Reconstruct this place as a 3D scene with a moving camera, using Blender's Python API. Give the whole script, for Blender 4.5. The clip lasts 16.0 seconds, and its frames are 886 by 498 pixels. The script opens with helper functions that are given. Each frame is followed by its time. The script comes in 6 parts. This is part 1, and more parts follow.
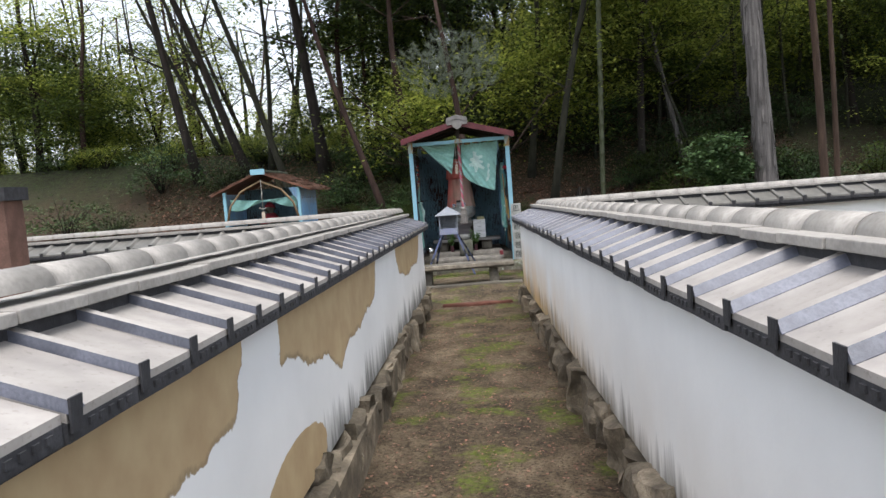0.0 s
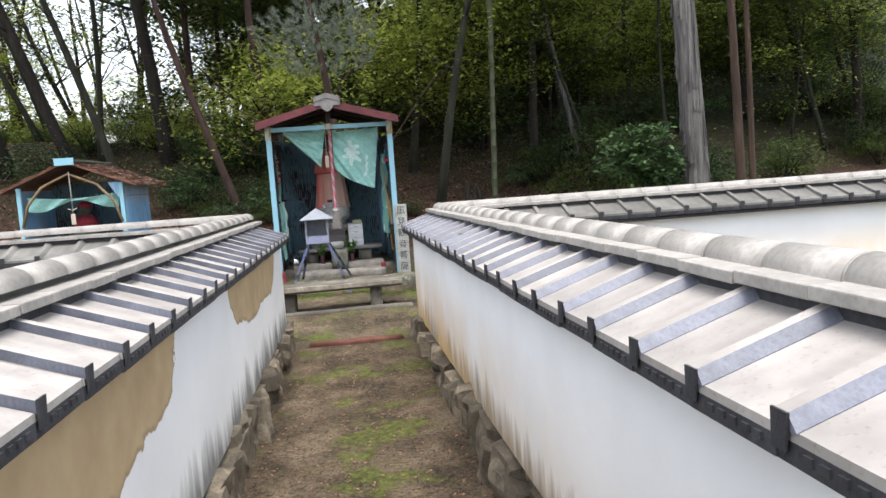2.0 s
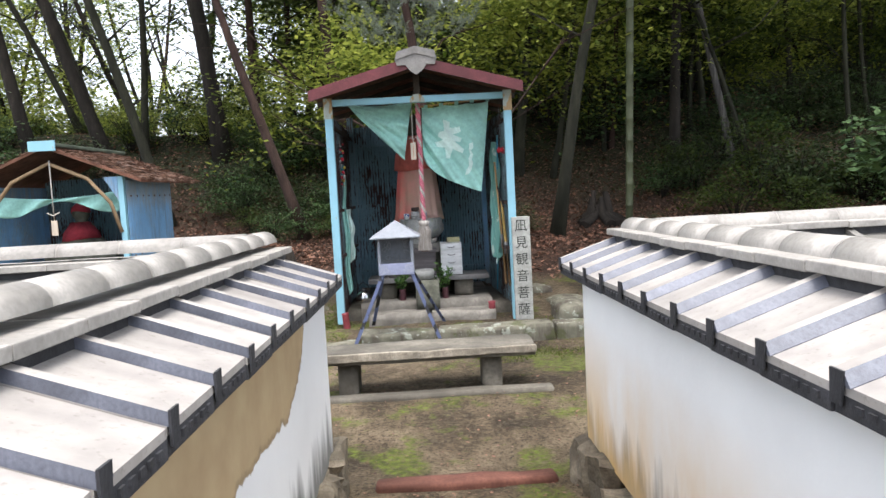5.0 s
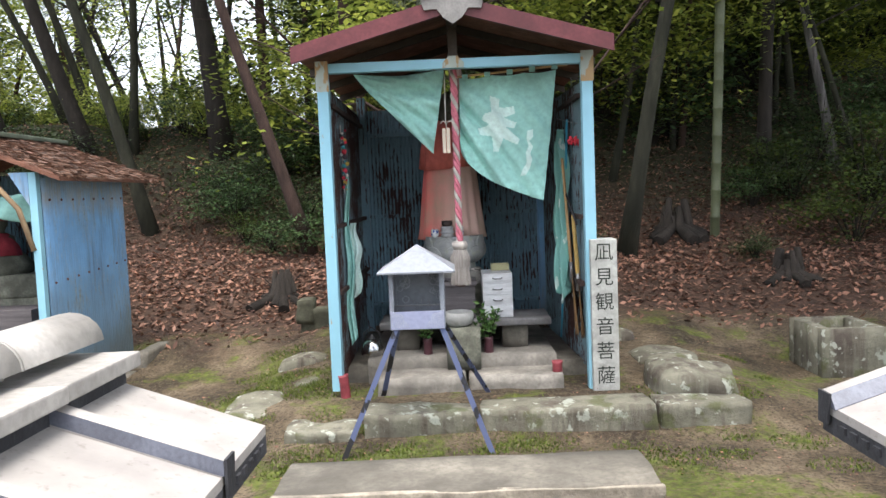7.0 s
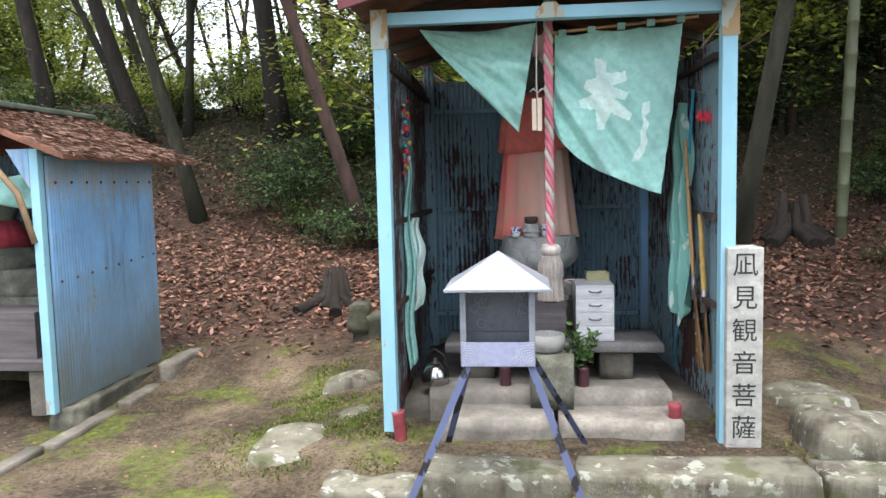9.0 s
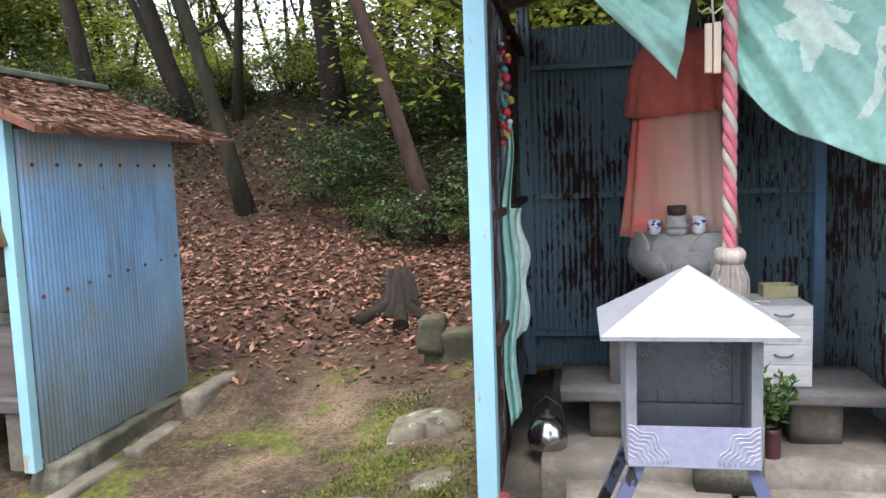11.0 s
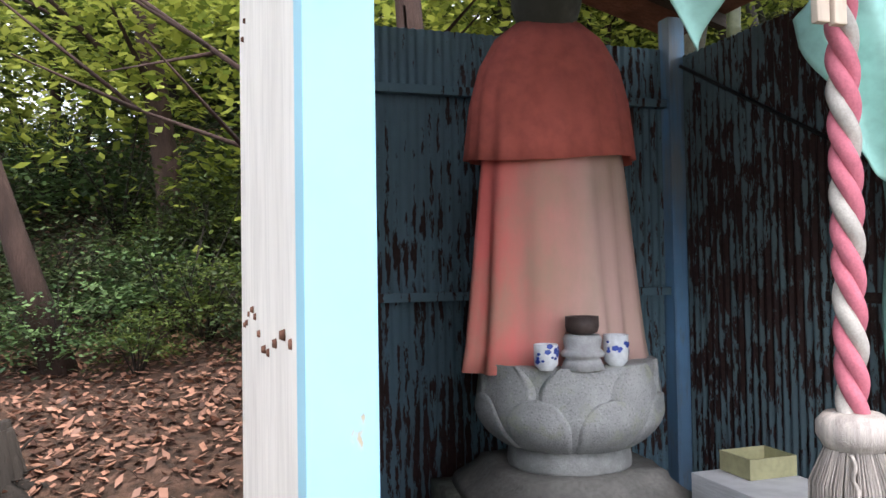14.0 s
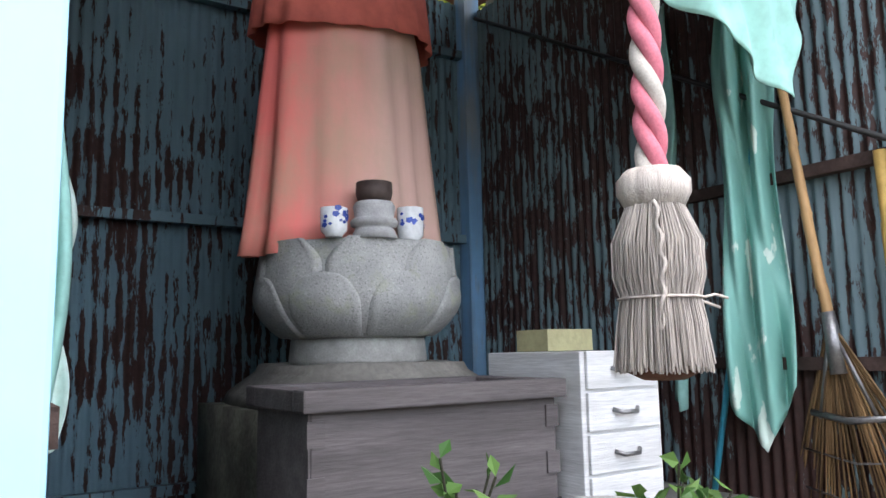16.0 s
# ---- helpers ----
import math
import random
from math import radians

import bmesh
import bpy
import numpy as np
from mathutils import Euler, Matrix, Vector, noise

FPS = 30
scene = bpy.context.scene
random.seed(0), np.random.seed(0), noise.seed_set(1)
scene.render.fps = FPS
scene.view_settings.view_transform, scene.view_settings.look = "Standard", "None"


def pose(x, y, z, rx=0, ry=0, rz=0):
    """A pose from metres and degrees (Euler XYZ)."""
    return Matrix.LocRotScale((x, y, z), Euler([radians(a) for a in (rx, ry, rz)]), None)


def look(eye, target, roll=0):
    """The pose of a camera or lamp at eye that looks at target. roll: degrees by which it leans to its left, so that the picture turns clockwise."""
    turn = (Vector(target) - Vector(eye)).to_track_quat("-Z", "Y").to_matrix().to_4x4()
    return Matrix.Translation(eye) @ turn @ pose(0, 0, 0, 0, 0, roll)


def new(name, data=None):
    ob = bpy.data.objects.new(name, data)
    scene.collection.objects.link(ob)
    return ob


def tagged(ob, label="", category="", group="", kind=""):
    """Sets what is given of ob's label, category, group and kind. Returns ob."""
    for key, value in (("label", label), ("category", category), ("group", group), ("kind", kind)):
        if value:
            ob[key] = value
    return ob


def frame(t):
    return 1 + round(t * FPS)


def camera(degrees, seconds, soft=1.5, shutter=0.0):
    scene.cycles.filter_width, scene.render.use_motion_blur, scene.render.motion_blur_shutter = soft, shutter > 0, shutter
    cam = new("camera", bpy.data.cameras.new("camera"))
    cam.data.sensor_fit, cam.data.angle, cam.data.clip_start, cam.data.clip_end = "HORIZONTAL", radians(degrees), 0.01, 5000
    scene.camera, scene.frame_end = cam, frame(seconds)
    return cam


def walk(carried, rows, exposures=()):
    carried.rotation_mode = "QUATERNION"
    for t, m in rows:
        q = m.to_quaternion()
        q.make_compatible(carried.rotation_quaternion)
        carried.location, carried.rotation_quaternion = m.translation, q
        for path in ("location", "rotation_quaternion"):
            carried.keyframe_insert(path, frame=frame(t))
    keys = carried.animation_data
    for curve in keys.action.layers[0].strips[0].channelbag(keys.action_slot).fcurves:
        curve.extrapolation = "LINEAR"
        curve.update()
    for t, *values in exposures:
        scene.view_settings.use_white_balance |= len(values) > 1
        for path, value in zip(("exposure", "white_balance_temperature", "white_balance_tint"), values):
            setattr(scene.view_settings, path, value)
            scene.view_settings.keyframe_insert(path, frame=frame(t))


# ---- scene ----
cam = camera(61.0, 16.0)
PATH = [
    (0, (0.696, 1.151, 1.581), (0.604, 3.143, 1.427), -4.5),
    (0.5, (0.657, 1.734, 1.661), (0.732, 3.724, 1.481), -4.5),
    (1, (0.606, 2.345, 1.639), (0.771, 4.33, 1.453), -4.3),
    (1.5, (0.583, 2.995, 1.618), (0.808, 4.973, 1.427), -4.0),
    (2, (0.643, 3.641, 1.634), (0.889, 5.616, 1.439), -4.0),
    (2.5, (0.682, 4.193, 1.668), (0.937, 6.166, 1.47), -3.8),
    (3, (0.667, 4.723, 1.644), (0.896, 6.702, 1.464), -3.6),
    (3.5, (0.598, 5.335, 1.598), (0.787, 7.319, 1.435), -3.5),
    (4, (0.496, 6.032, 1.579), (0.619, 8.023, 1.426), -3.5),
    (4.5, (0.524, 6.702, 1.596), (0.597, 8.695, 1.438), -3.1),
    (4.7, (0.499, 6.946, 1.561), (0.559, 8.939, 1.401), -3.1),
    (6.8, (0.515, 9.416, 1.574), (0.493, 11.411, 1.429), -2.2),
    (7, (0.456, 9.637, 1.605), (0.424, 11.631, 1.453), -2.3),
    (7.5, (0.411, 9.997, 1.612), (0.346, 11.989, 1.45), -2.1),
    (8, (0.416, 10.242, 1.609), (0.33, 12.233, 1.442), -2.0),
    (8.2, (0.397, 10.324, 1.617), (0.303, 12.315, 1.444), -2.0),
    (10.3, (0.199, 11.602, 1.579), (-0.176, 13.558, 1.398), -0.1),
    (10.5, (0.155, 11.725, 1.577), (-0.074, 13.701, 1.368), -2.1),
    (11, (-0.026, 12.028, 1.556), (-0.386, 13.985, 1.356), -2.0),
    (11.5, (-0.266, 12.243, 1.577), (-0.709, 14.185, 1.396), -1.8),
    (12, (-0.54, 12.469, 1.591), (-0.945, 14.419, 1.432), -1.6),
    (12.5, (-0.731, 12.718, 1.612), (-1.017, 14.693, 1.485), -1.3),
    (13, (-0.756, 13.069, 1.612), (-0.753, 15.068, 1.538), -0.4),
    (13.5, (-0.66, 13.546, 1.631), (-0.35, 15.521, 1.577), -1.6),
    (14, (-0.487, 13.849, 1.496), (0.115, 15.762, 1.553), -0.9),
    (14.5, (-0.387, 14.093, 1.295), (0.405, 15.927, 1.378), -0.9),
    (15, (-0.359, 14.124, 1.067), (0.532, 15.909, 1.207), -0.8),
    (15.5, (-0.363, 14.071, 1.024), (0.631, 15.796, 1.219), -1.1),
    (16, (-0.378, 14.041, 1.0), (0.697, 15.707, 1.265), -1.2),
]

# ---- world, sun and exposure ----
EXPOSURES = [(0.0, 1.15, 6300, 10), (1.0, 1.28, 6300, 10), (1.5, 1.42, 6300, 10), (2.5, 1.58, 6300, 10), (3.5, 1.62, 6300, 10), (4.5, 1.68, 6300, 10), (7.0, 1.88, 6350, 10), (8.2, 2.07, 6250, 10),
             (10.5, 2.05, 6400, 13), (13.0, 2.12, 6500, 15), (14.0, 2.45, 6400, 14), (15.0, 2.62, 6350, 12), (16.0, 2.72, 6350, 12)]
walk(cam, [(t, look(eye, target, roll)) for t, eye, target, roll in PATH], EXPOSURES)

world = bpy.data.worlds.new("sky")
scene.world = world
world.use_nodes = True
wn = world.node_tree.nodes
sky = wn.new("ShaderNodeTexSky")
sky.sky_type = "NISHITA"
sky.sun_disc = False
sky.sun_elevation = radians(72)
sky.sun_rotation = radians(200)
sky.air_density, sky.dust_density = 1.0, 4.0
haze = wn.new("ShaderNodeMix")
haze.data_type = "RGBA"
haze.inputs[0].default_value = 0.55
haze.inputs[7].default_value = (5.6, 5.6, 5.5, 1)
world.node_tree.links.new(sky.outputs[0], haze.inputs[6])
world.node_tree.links.new(haze.outputs[2], wn["Background"].inputs[0])
wn["Background"].inputs[1].default_value = 0.15
sun = new("sun", bpy.data.lights.new("sun", "SUN"))
sun.data.energy, sun.data.angle, sun.data.color = 1.5, radians(28), (1.0, 0.96, 0.9)
sun.matrix_world = look((0, 0, 0), (-0.12, 0.27, -0.95))


# ---- materials ----
class Mat:
    """A small builder for procedural materials."""

    def __init__(self, name, rough=0.8, metal=0.0, coords="Object"):
        self.m = bpy.data.materials.new(name)
        self.m.use_nodes = True
        self.t = self.m.node_tree
        self.b = self.t.nodes["Principled BSDF"]
        self.b.inputs["Roughness"].default_value = rough
        self.b.inputs["Metallic"].default_value = metal
        self.b.inputs["Specular IOR Level"].default_value = 0.3
        self.tc = self.t.nodes.new("ShaderNodeTexCoord").outputs[coords]

    def link(self, a, b):
        self.t.links.new(a, b)

    def noise(self, scale, detail=4.0, stretch=(1, 1, 1), rough=0.55, dist=0.0, offset=(0, 0, 0)):
        mp = self.t.nodes.new("ShaderNodeMapping")
        mp.inputs["Scale"].default_value = stretch
        mp.inputs["Location"].default_value = offset
        self.link(self.tc, mp.inputs[0])
        n = self.t.nodes.new("ShaderNodeTexNoise")
        n.inputs["Scale"].default_value = scale
        n.inputs["Detail"].default_value = detail
        n.inputs["Roughness"].default_value = rough
        n.inputs["Distortion"].default_value = dist
        self.link(mp.outputs[0], n.inputs["Vector"])
        return n.outputs["Fac"]

    def axis(self, k):
        s = self.t.nodes.new("ShaderNodeSeparateXYZ")
        self.link(self.tc, s.inputs[0])
        return s.outputs[k]

    def rand(self, per="object"):
        if per == "object":
            return self.t.nodes.new("ShaderNodeObjectInfo").outputs["Random"]
        return self.t.nodes.new("ShaderNodeNewGeometry").outputs["Random Per Island"]

    def ramp(self, fac, stops):
        r = self.t.nodes.new("ShaderNodeValToRGB")
        els = r.color_ramp.elements
        while len(els) < len(stops):
            els.new(0.5)
        for e, (p, c) in zip(els, stops):
            e.position = p
            e.color = (c, c, c, 1) if isinstance(c, (int, float)) else (*c, 1)
        self.link(fac, r.inputs[0])
        return r.outputs[0]

    def mix(self, fac, a, b, mode="MIX"):
        x = self.t.nodes.new("ShaderNodeMix")
        x.data_type, x.blend_type = "RGBA", mode
        for v, s in ((fac, x.inputs[0]), (a, x.inputs[6]), (b, x.inputs[7])):
            if isinstance(v, (int, float)):
                s.default_value = v
            elif isinstance(v, tuple):
                s.default_value = (*v, 1)
            else:
                self.link(v, s)
        return x.outputs[2]

    def math(self, op, a, b=0.5):
        x = self.t.nodes.new("ShaderNodeMath")
        x.operation = op
        for v, s in ((a, x.inputs[0]), (b, x.inputs[1])):
            if isinstance(v, (int, float)):
                s.default_value = v
            else:
                self.link(v, s)
        return x.outputs[0]

    def bump(self, h, strength=0.3, dist=0.01):
        x = self.t.nodes.new("ShaderNodeBump")
        x.inputs["Strength"].default_value = strength
        x.inputs["Distance"].default_value = dist
        self.link(h, x.inputs["Height"])
        self.link(x.outputs[0], self.b.inputs["Normal"])

    def done(self, col):
        if isinstance(col, tuple):
            self.b.inputs["Base Color"].default_value = (*col, 1)
        else:
            self.link(col, self.b.inputs["Base Color"])
        return self.m


def plain(name, col, var=0.25, scale=12.0, rough=0.8, metal=0.0, bump=0.2, stretch=(1, 1, 1), per=None, spread=0.2):
    """A surface of one colour with stains, grain and relief."""
    k = Mat(name, rough, metal)
    dark = tuple(c * (1 - var) for c in col)
    lite = tuple(min(1, c * (1 + var)) for c in col)
    n = k.noise(scale, 6, stretch)
    c = k.ramp(n, [(0.3, dark), (0.7, lite)])
    c = k.mix(k.ramp(k.noise(scale * 9, 3, stretch), [(0.4, 0.0), (0.75, 0.35 + var * 0.5)]), c, tuple(x * 0.5 for x in col))
    c = k.mix(k.ramp(k.noise(scale * 0.35, 5, stretch, 0.6, 0.0, (3, 9, 1)), [(0.42, 0.0), (0.62, min(1.0, var * 1.6))]), c, tuple(x * 0.45 for x in col))
    if per:
        r = k.ramp(k.rand(per), [(0.0, 1 - spread), (1.0, 1.0)])
        c = k.mix(1.0, c, r, "MULTIPLY")
    k.bump(k.noise(scale * 5, 5, stretch), bump, 0.01)
    return k.done(c)


def ground_material():
    k = Mat("packed_earth", 0.95)
    c = k.ramp(k.noise(1.7, 9, (1.2, 1, 1), 0.68), [(0.36, (0.028, 0.02, 0.013)), (0.48, (0.075, 0.055, 0.034)), (0.62, (0.19, 0.145, 0.095))])
    c = k.mix(k.ramp(k.noise(26, 7, (1, 1, 1), 0.7), [(0.47, 0.0), (0.66, 0.5)]), c, (0.19, 0.155, 0.1))
    c = k.mix(k.ramp(k.noise(48, 4, (1, 1, 1), 0.75, 0, (3, 1, 0)), [(0.5, 0.0), (0.62, 0.85)]), c, (0.022, 0.016, 0.01))
    near = k.t.nodes.new("ShaderNodeMapRange")
    k.link(k.math("ABSOLUTE", k.math("SUBTRACT", k.axis(1), 14.2), 0), near.inputs[0])
    near.inputs[1].default_value, near.inputs[2].default_value, near.inputs[3].default_value, near.inputs[4].default_value = 0.8, 3.0, 0.035, 0.0
    patch = k.math("ADD", k.noise(1.9, 8, (1, 1, 1), 0.65, 0, (7, 2, 0)), near.outputs[0])
    moss = k.math("MULTIPLY", k.ramp(patch, [(0.54, 0.0), (0.6, 1.0)]), k.ramp(k.noise(30, 5), [(0.35, 0.25), (0.6, 0.95)]))
    c = k.mix(moss, c, k.ramp(k.noise(20, 4), [(0.3, (0.04, 0.055, 0.008)), (0.7, (0.14, 0.175, 0.025))]))
    # leaf litter beyond the yard
    f = k.t.nodes.new("ShaderNodeMapRange")
    k.link(k.math("ADD", k.axis(1), k.math("MULTIPLY", k.noise(1.2, 5), 1.6)), f.inputs[0])
    f.inputs[1].default_value, f.inputs[2].default_value = 16.9, 17.8
    litter = k.ramp(k.noise(16, 8), [(0.3, (0.014, 0.009, 0.006)), (0.5, (0.05, 0.028, 0.018)), (0.7, (0.1, 0.055, 0.038))])
    c = k.mix(f.outputs[0], c, litter)
    # farther up, undergrowth green with the wood's shade painted into the colour
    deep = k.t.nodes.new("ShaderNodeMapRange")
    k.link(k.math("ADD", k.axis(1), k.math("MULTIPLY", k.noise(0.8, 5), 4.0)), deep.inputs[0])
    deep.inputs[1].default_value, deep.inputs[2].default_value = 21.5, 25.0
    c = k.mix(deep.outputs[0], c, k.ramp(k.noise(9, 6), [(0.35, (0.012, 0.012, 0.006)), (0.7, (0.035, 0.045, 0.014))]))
    k.bump(k.noise(45, 8, (1, 1, 1), 0.7), 0.9, 0.03)
    return k.done(c)


def plaster_material(name, ochre):
    k = Mat(name, 0.85)
    c = k.ramp(k.noise(1.2, 5), [(0.3, (0.74, 0.74, 0.73)), (0.7, (0.84, 0.84, 0.83))])
    z = k.axis(2)
    n = k.noise(9, 5, (1, 1, 0.12), 0.6)
    low = k.t.nodes.new("ShaderNodeMapRange")
    k.link(k.math("ADD", z, k.math("MULTIPLY", n, -0.6)), low.inputs[0])
    low.inputs[1].default_value, low.inputs[2].default_value = 0.2, 0.02
    c = k.mix(k.math("MULTIPLY", low.outputs[0], 0.85), c, (0.12, 0.12, 0.11))
    if ochre:
        # where the white skin has fallen off, the ochre coat shows; the broken edge climbs and drops along the wall
        along = k.math("ADD", k.axis(1), k.math("MULTIPLY", k.math("SUBTRACT", k.noise(9, 5, (1, 1, 1), 0.6, 0, (0, 4, 0)), 0.5), 0.16))
        line = k.ramp(k.math("DIVIDE", along, 12.0), [(y / 12.0, z / 1.5) for y, z in ochre])
        edge = k.math("ADD", k.math("MULTIPLY", line, 1.5), k.math("MULTIPLY", k.math("SUBTRACT", k.noise(5, 7, (1, 1, 1), 0.65), 0.5), 0.16))
        gap = k.math("SUBTRACT", z, edge)
        patch = k.ramp(gap, [(0.0, 0.0), (0.006, 1.0)])
        # one low patch apart from the rest
        py = k.math("MULTIPLY", k.math("SUBTRACT", along, 4.2), 1.9)
        pz = k.math("MULTIPLY", k.math("SUBTRACT", z, 0.42), 5.5)
        low_patch = k.ramp(k.math("ADD", k.math("MULTIPLY", py, py), k.math("MULTIPLY", pz, pz)), [(0.98, 1.0), (1.0, 0.0)])
        patch = k.math("MAXIMUM", patch, low_patch)
        rim = k.math("MULTIPLY", k.ramp(gap, [(0.0, 0.0), (0.004, 1.0)]), k.ramp(gap, [(0.01, 1.0), (0.03, 0.0)]))
        clay = k.ramp(k.noise(6, 6), [(0.3, (0.42, 0.3, 0.17)), (0.7, (0.5, 0.38, 0.22))])
        c = k.mix(patch, c, clay)
        c = k.mix(k.math("MULTIPLY", rim, 0.45), c, (0.12, 0.09, 0.06))
    else:
        warm = k.math("MULTIPLY", k.ramp(k.noise(2.2, 5, (1, 1, 0.5)), [(0.3, 0.1), (0.55, 1.0)]), k.ramp(z, [(0.25, 1.0), (0.9, 0.0)]))
        warm = k.math("MULTIPLY", warm, k.ramp(k.math("DIVIDE", k.axis(1), 12.0), [(0.45, 0.15), (0.8, 1.0)]))
        c = k.mix(warm, c, (0.66, 0.43, 0.17))
    k.bump(k.noise(25, 6), 0.12, 0.01)
    return k.done(c)


def tile_material(name, a, b):
    k = Mat(name, 0.5)
    k.b.inputs["Specular IOR Level"].default_value = 0.5
    c = k.ramp(k.noise(7, 6), [(0.3, a), (0.7, b)])
    c = k.mix(k.ramp(k.rand(), [(0, 0.0), (1, 0.45)]), c, tuple(x * 0.6 for x in a))
    c = k.mix(k.ramp(k.noise(60, 3), [(0.6, 0.0), (0.75, 0.5)]), c, (0.12, 0.1, 0.08))
    k.bump(k.noise(40, 5), 0.15, 0.005)
    return k.done(c)


def peeling_material(name, paint, rust, lo, hi, seed, foot=0.0, along=None):
    """Old paint on corrugated iron that flakes off in upright streaks."""
    k = Mat(name, 0.6)
    p = k.ramp(k.noise(2.5, 4), [(0.3, tuple(c * 0.8 for c in paint)), (0.7, tuple(min(1, c * 1.2) for c in paint))])
    flakes = k.noise(34, 6, (1, 1, 0.22), 0.75, 0.0, (seed, seed, seed))
    zone = k.noise(2.0, 3, (1, 1, 0.7), 0.5, 0.0, (seed + 3, 1, 2))
    s = k.math("ADD", k.math("MULTIPLY", flakes, 0.6), k.math("MULTIPLY", zone, 0.4))
    if along is not None:
        crest = k.math("SINE", k.math("MULTIPLY", k.axis(along), 2 * math.pi / 0.032))
        s = k.math("ADD", s, k.math("MULTIPLY", crest, 0.035))
    m = k.ramp(s, [(lo, 0.0), (hi, 1.0)])
    r = k.ramp(k.noise(50, 4), [(0.3, tuple(c * 0.5 for c in rust)), (0.7, rust)])
    c = k.mix(m, p, r)
    if foot:
        low = k.t.nodes.new("ShaderNodeMapRange")
        k.link(k.math("ADD", k.axis(2), k.math("MULTIPLY", k.noise(6, 5, (1, 1, 0.3)), -0.5)), low.inputs[0])
        low.inputs[1].default_value, low.inputs[2].default_value, low.inputs[4].default_value = foot * 0.75, foot * 0.1, 0.85
        c = k.mix(low.outputs[0], c, (0.085, 0.085, 0.055))
        streak = k.math("MULTIPLY", k.ramp(k.noise(26, 5, (1, 1, 0.06), 0.6, 0, (1, 2, 3)), [(0.5, 0.0), (0.68, 0.75)]), k.ramp(k.noise(1.6, 3), [(0.4, 0.2), (0.62, 1.0)]))
        c = k.mix(streak, c, (0.1, 0.13, 0.15))
        band = k.t.nodes.new("ShaderNodeMapRange")
        k.link(k.axis(2), band.inputs[0])
        band.inputs[1].default_value, band.inputs[2].default_value, band.inputs[4].default_value = 1.5, 1.66, 0.55
        c = k.mix(k.math("MULTIPLY", band.outputs[0], k.ramp(k.noise(14, 4, (1, 1, 0.2)), [(0.35, 0.0), (0.6, 1.0)])), c, (0.3, 0.27, 0.2))
    if not foot:
        k.bump(k.math("SUBTRACT", 1.0, m), 0.35, 0.002)
    return k.done(c)


def chipped_material(name, paint, under, lo=0.62):
    k = Mat(name, 0.5)
    p = k.ramp(k.noise(5, 4), [(0.3, tuple(c * 0.88 for c in paint)), (0.7, paint)])
    m = k.ramp(k.noise(14, 5, (1, 1, 0.45)), [(lo, 0.0), (lo + 0.02, 1.0)])
    c = k.mix(m, p, under)
    k.bump(k.math("SUBTRACT", 1.0, m), 0.3, 0.002)
    return k.done(c)


def leaf_material(name, a, b, trans=0.35):
    k = Mat(name, 0.55)
    c = k.ramp(k.rand("island"), [(0.0, a), (1.0, b)])
    k.done(c)
    tr = k.t.nodes.new("ShaderNodeBsdfTranslucent")
    k.link(c, tr.inputs[0])
    mx = k.t.nodes.new("ShaderNodeMixShader")
    mx.inputs[0].default_value = trans
    k.link(k.b.outputs[0], mx.inputs[1])
    k.link(tr.outputs[0], mx.inputs[2])
    k.link(mx.outputs[0], k.t.nodes["Material Output"].inputs[0])
    return k.m


def robe_material():
    """Red cotton, bleached pink in front and stained olive."""
    k = Mat("faded_red_cloth", 0.95)
    side = k.t.nodes.new("ShaderNodeMapRange")
    k.link(k.math("ADD", k.axis(0), k.math("MULTIPLY", k.noise(4, 4, (1, 1, 0.3)), 0.16)), side.inputs[0])
    side.inputs[1].default_value, side.inputs[2].default_value = 0.33, 0.56
    c = k.mix(side.outputs[0], (0.8, 0.19, 0.17), (0.58, 0.38, 0.33))
    c = k.mix(k.ramp(k.noise(5, 6, (1, 1, 0.5), 0.6, 0, (2, 2, 6)), [(0.46, 0.0), (0.66, 0.6)]), c, (0.4, 0.33, 0.23))
    k.bump(k.noise(90, 3), 0.1, 0.002)
    return k.done(c)


def speckled_stone():
    """Pale grey granite with dark grains and yellow-green bloom."""
    k = Mat("speckled_granite", 0.85)
    c = k.ramp(k.noise(9, 6), [(0.3, (0.25, 0.255, 0.25)), (0.7, (0.4, 0.4, 0.39))])
    c = k.mix(k.ramp(k.noise(230, 3, (1, 1, 1), 0.7), [(0.55, 0.0), (0.66, 0.7)]), c, (0.1, 0.1, 0.1))
    c = k.mix(k.ramp(k.noise(180, 3, (1, 1, 1), 0.7, 0, (3, 3, 3)), [(0.58, 0.0), (0.7, 0.6)]), c, (0.58, 0.58, 0.55))
    c = k.mix(k.ramp(k.noise(13, 6, (1, 1, 1), 0.6, 0, (1, 5, 3)), [(0.54, 0.0), (0.68, 0.5)]), c, (0.32, 0.34, 0.2))
    k.bump(k.noise(150, 4), 0.5, 0.004)
    return k.done(c)


